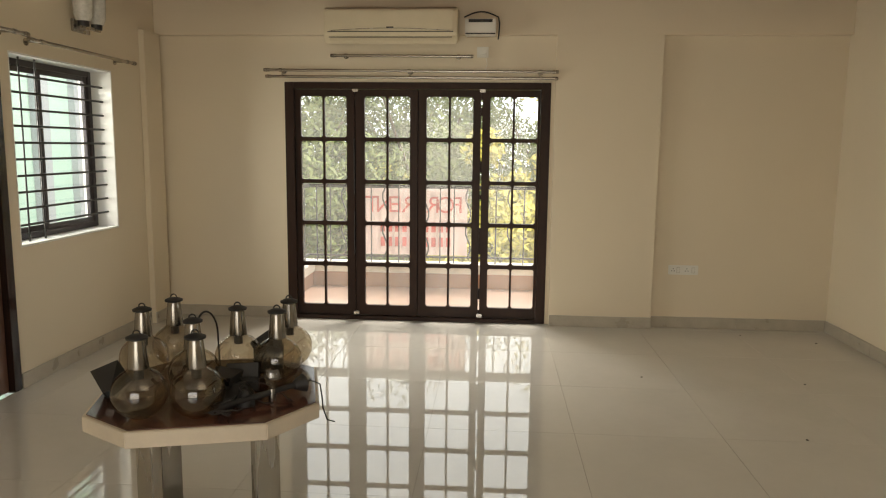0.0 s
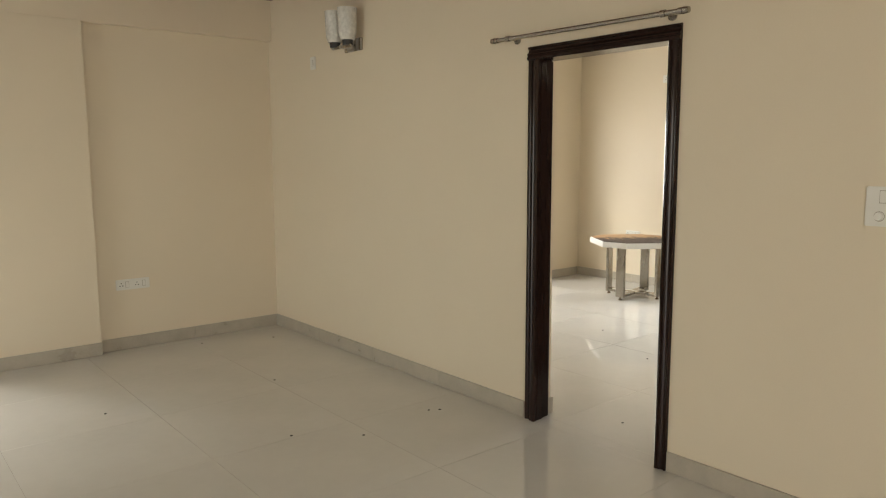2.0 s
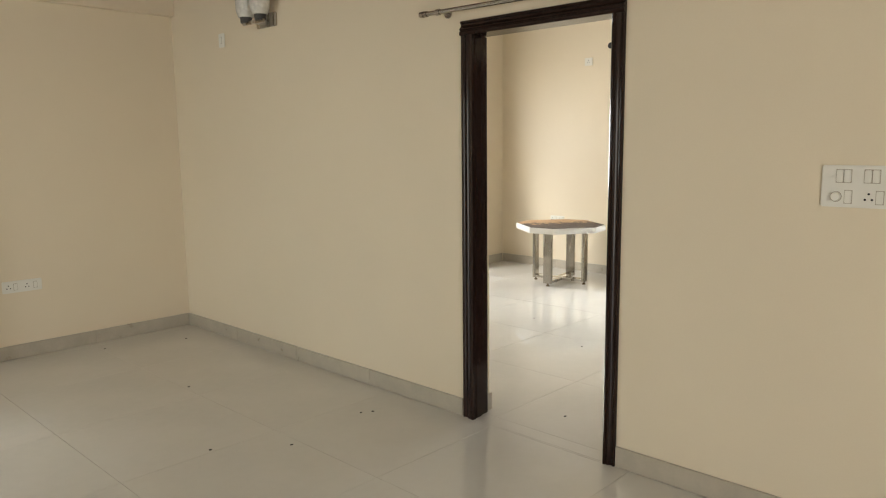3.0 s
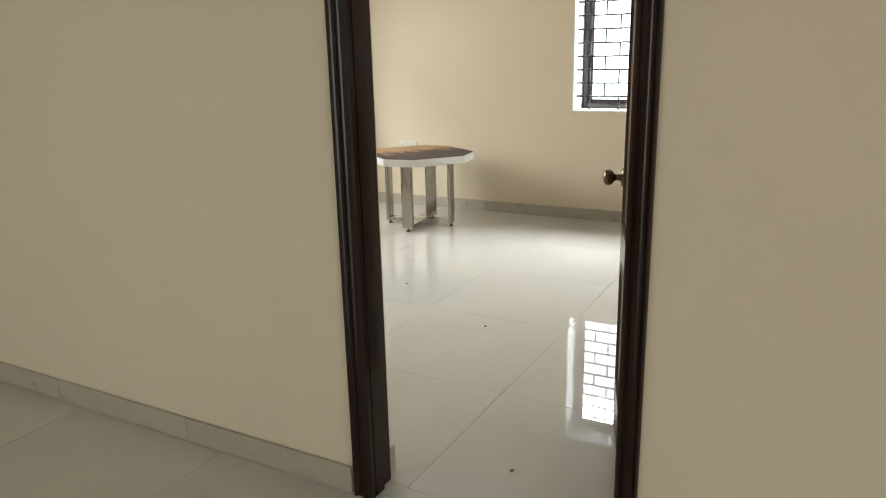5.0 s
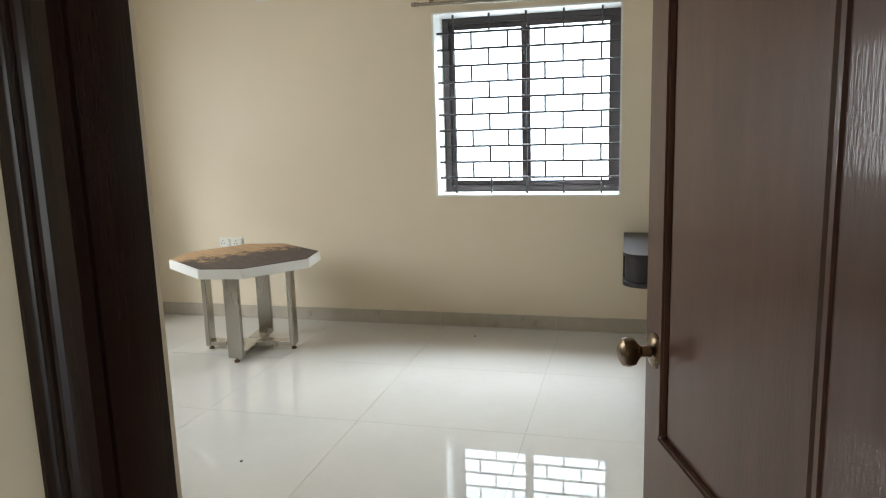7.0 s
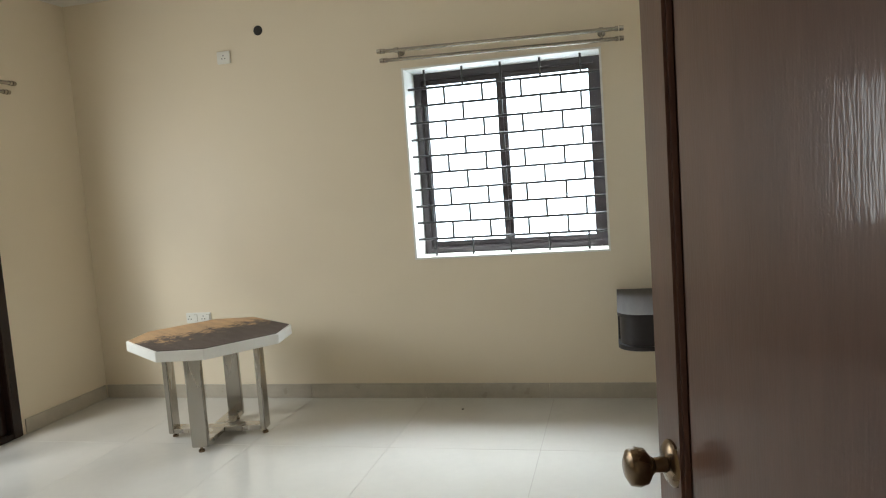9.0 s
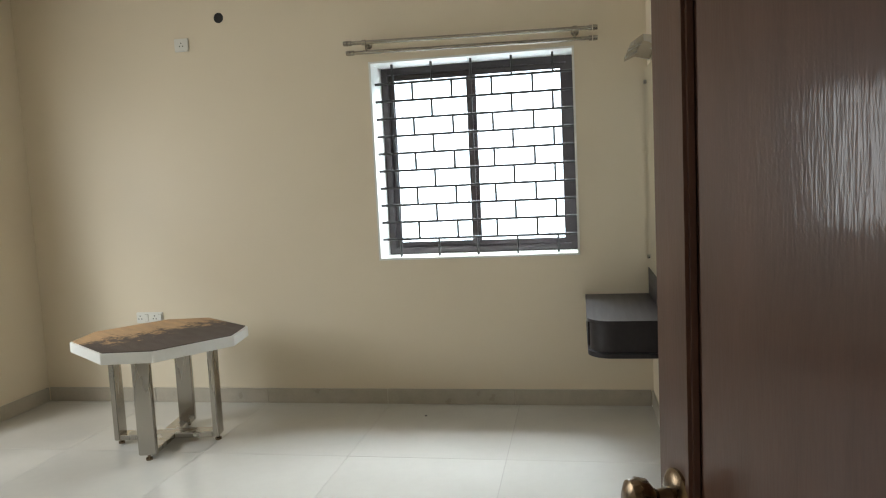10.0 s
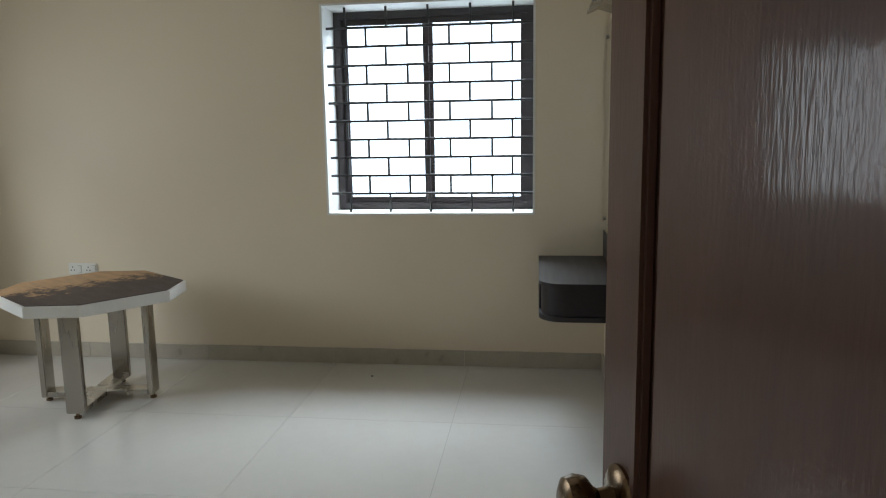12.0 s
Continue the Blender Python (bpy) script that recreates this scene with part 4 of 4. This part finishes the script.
def more_clutter():
    for x, y, turn, tilt in ((-3.88, -3.58, 12, 6), (-3.95, -3.99, -25, 62), (-3.9, -3.84, 15, 22)):
        bm = bmesh.new()
        box(bm, -0.06, 0.06, -0.008, 0.008, 0, 0.11)
        box(bm, -0.06, -0.05, 0.008, 0.06, 0, 0.11)
        box(bm, 0.05, 0.06, 0.008, 0.06, 0, 0.11)
        bevel(bm, 0.002, 1)
        tagged(part("floodlight_case", bm, M_BLACK, at=pose(x, y, 0.641, -tilt, 0, turn)), "black metal light case leaning among the glass lamps", "light case", "light cases")
    bm = bmesh.new()
    pts = [(-3.68, -3.85, 0.66), (-3.64, -3.82, 0.69), (-3.6, -3.83, 0.68), (-3.585, -3.86, 0.64), (-3.58, -3.87, 0.6), (-3.56, -3.885, 0.56), (-3.53, -3.89, 0.555)]
    for a, b in zip(pts, pts[1:]):
        rod(bm, a, b, 0.0028, 6)
    tagged(part("cable", bm, M_BLACK), "thin black cable hanging over the table edge", "cable", "loose cables")
    bm = bmesh.new()
    pts = [(-4.09 + 0.045 * math.cos(q), -3.7, 0.83 + 0.09 * math.sin(q)) for q in (math.pi * k / 12 for k in range(13))]
    pts = [(-4.04, -3.7, 0.645)] + pts + [(-4.14, -3.7, 0.66)]
    for a, b in zip(pts, pts[1:]):
        rod(bm, a, b, 0.004, 6)
    tagged(part("cable", bm, M_BLACK), "stiff black cable arching up between the lamps", "cable", "loose cables")


more_clutter()


# ---- dressing unit in the bedroom ----
def dressing_unit():
    d = thing("dressing_shelf", pose(0, 0, 0), "dark wenge wall-hung dressing shelf with a drawer and rounded corner", "dressing shelf")
    x0, x1, y0, y1 = 3.5, 4.345, -4.129, -3.735

    def rounded(inset, r):
        a, b = x0 + inset, y1 - inset
        return [(a, y0), (x1, y0), (x1, b)] + [(a + r - r * math.sin(q), b - r + r * math.cos(q)) for q in [math.pi / 2 * k / 10 for k in range(11)]]
    for nm, z0, z1, ins in (("top", 0.682, 0.7, 0.0), ("body", 0.535, 0.681, 0.012), ("bottom", 0.51, 0.534, 0.0)):
        bm = bmesh.new()
        prism(bm, rounded(ins, 0.12), z0, z1)
        part(nm, bm, M_SHELF, d, smooth=True)
    boxes("drawer_front", [(x0 + 0.16, x1 - 0.02, y1 - 0.012, y1 - 0.002, 0.54, 0.678)], M_SHELF, d, bev=0.002)
    boxes("back_board", [(3.52, 4.34, -4.129, -4.112, 0.701, 0.86)], M_SHELF, d, bev=0.002)
    m = thing("wall_mirror", pose(0, 0, 0), "tall frameless mirror on a dark board above the shelf", "mirror")
    boxes("backing", [(3.52, 4.34, -4.129, -4.117, 0.862, 2.02)], M_SHELF, m)
    boxes("mirror_glass", [(3.525, 4.335, -4.1165, -4.111, 0.865, 2.015)], M_MIRROR, m)
    for x in (3.58, 4.28):
        for z in (0.93, 1.95):
            bm = bmesh.new()
            rod(bm, (x, -4.111, z), (x, -4.103, z), 0.011, 12)
            part("mirror_screw", bm, M_STEEL, m, smooth=True)
    l = thing("mirror_lamp", pose(0, 0, 0), "slanted steel mirror lamp above the mirror, switched off", "mirror lamp")
    bm = bmesh.new()
    prof = [(-4.129, 2.06), (-4.129, 2.1), (-4.05, 2.115), (-3.99, 2.075), (-3.99, 2.06), (-4.05, 2.085)]
    rings = [[bm.verts.new((x, y, z)) for y, z in prof] for x in (3.68, 4.2)]
    for i in range(6):
        bm.faces.new((rings[0][i], rings[0][(i + 1) % 6], rings[1][(i + 1) % 6], rings[1][i]))
    bm.faces.new(rings[0])
    bm.faces.new(rings[1][::-1])
    part("shade", bm, M_STEEL, l)
    boxes("wall_plate", [(3.85, 4.03, -4.129, -4.12, 2.03, 2.058)], M_STEEL, l)


dressing_unit()


# ---- floors: slab and tiles ----
structure("bathroom_floor", [(2.3, 4.0, -5.7, -4.131, -0.2, -0.002)], M_TOILET, "grey bathroom floor", "floor")


def tiled_floor(name, rects, origin, step, label):
    root = tagged(new(name), label, "floor", kind="structure")
    shared = {}
    for x0, x1, y0, y1 in rects:
        boxes("screed", [(x0, x1, y0, y1, -0.2, -0.0025)], M_GROUT, root)
        xs = [origin[0] + step * k for k in range(-12, 13)]
        ys = [origin[1] + step * k for k in range(-12, 13)]
        for gx in xs:
            for gy in ys:
                a, b, c, e = max(gx, x0), min(gx + step, x1), max(gy, y0), min(gy + step, y1)
                if b - a < 0.01 or e - c < 0.01:
                    continue
                g = 0.0009
                key = (round(b - a, 4), round(e - c, 4))
                if key not in shared:
                    bm = bmesh.new()
                    box(bm, g, key[0] - g, g, key[1] - g, -0.01, 0)
                    shared[key] = mesh_of("tile", bm, M_TILE)
                ob = new("tile", shared[key])
                ob.parent = root
                ob.matrix_basis = pose(a, c, 0)


tiled_floor("floor_living", [(-5.98, 0.0, -8.5, 0.0)], (-0.835, -2.55), 0.82, "glossy cream vitrified tile floor of the living room")
tiled_floor("floor_bedroom", [(0.1, 4.35, -4.13, 0.07)], (1.75, -2.462), 0.845, "glossy cream vitrified tile floor of the bedroom")
tiled_floor("threshold_floor", [(0.0, 0.1, -4.085, -3.175)], (-0.1, -4.085), 0.95, "glossy cream tile in the doorway")


def debris():
    rng = random.Random(11)
    for x, y in ((-0.807, -1.541), (-1.2, -2.525), (-0.366, -2.698), (-0.307, -2.732), (-0.89, -2.776), (-0.81, -0.24), (-0.261, -0.436), (-1.894, -1.489), (2.075, -2.112), (0.358, -3.59), (4.1, -2.75), (-1.0, -4.3), (1.6, -2.9)):
        bm = bmesh.new()
        bmesh.ops.create_icosphere(bm, subdivisions=1, radius=0.009)
        for v in bm.verts:
            v.co = Vector((v.co.x * rng.uniform(0.6, 1.5), v.co.y * rng.uniform(0.5, 1.2), v.co.z * 0.4 + 0.0035))
        tagged(part("debris_crumb", bm, M_IRON, at=pose(x, y, 0, 0, 0, rng.uniform(0, 180))), "small dark crumb of dirt on the tile floor", "debris", "floor debris")


debris()
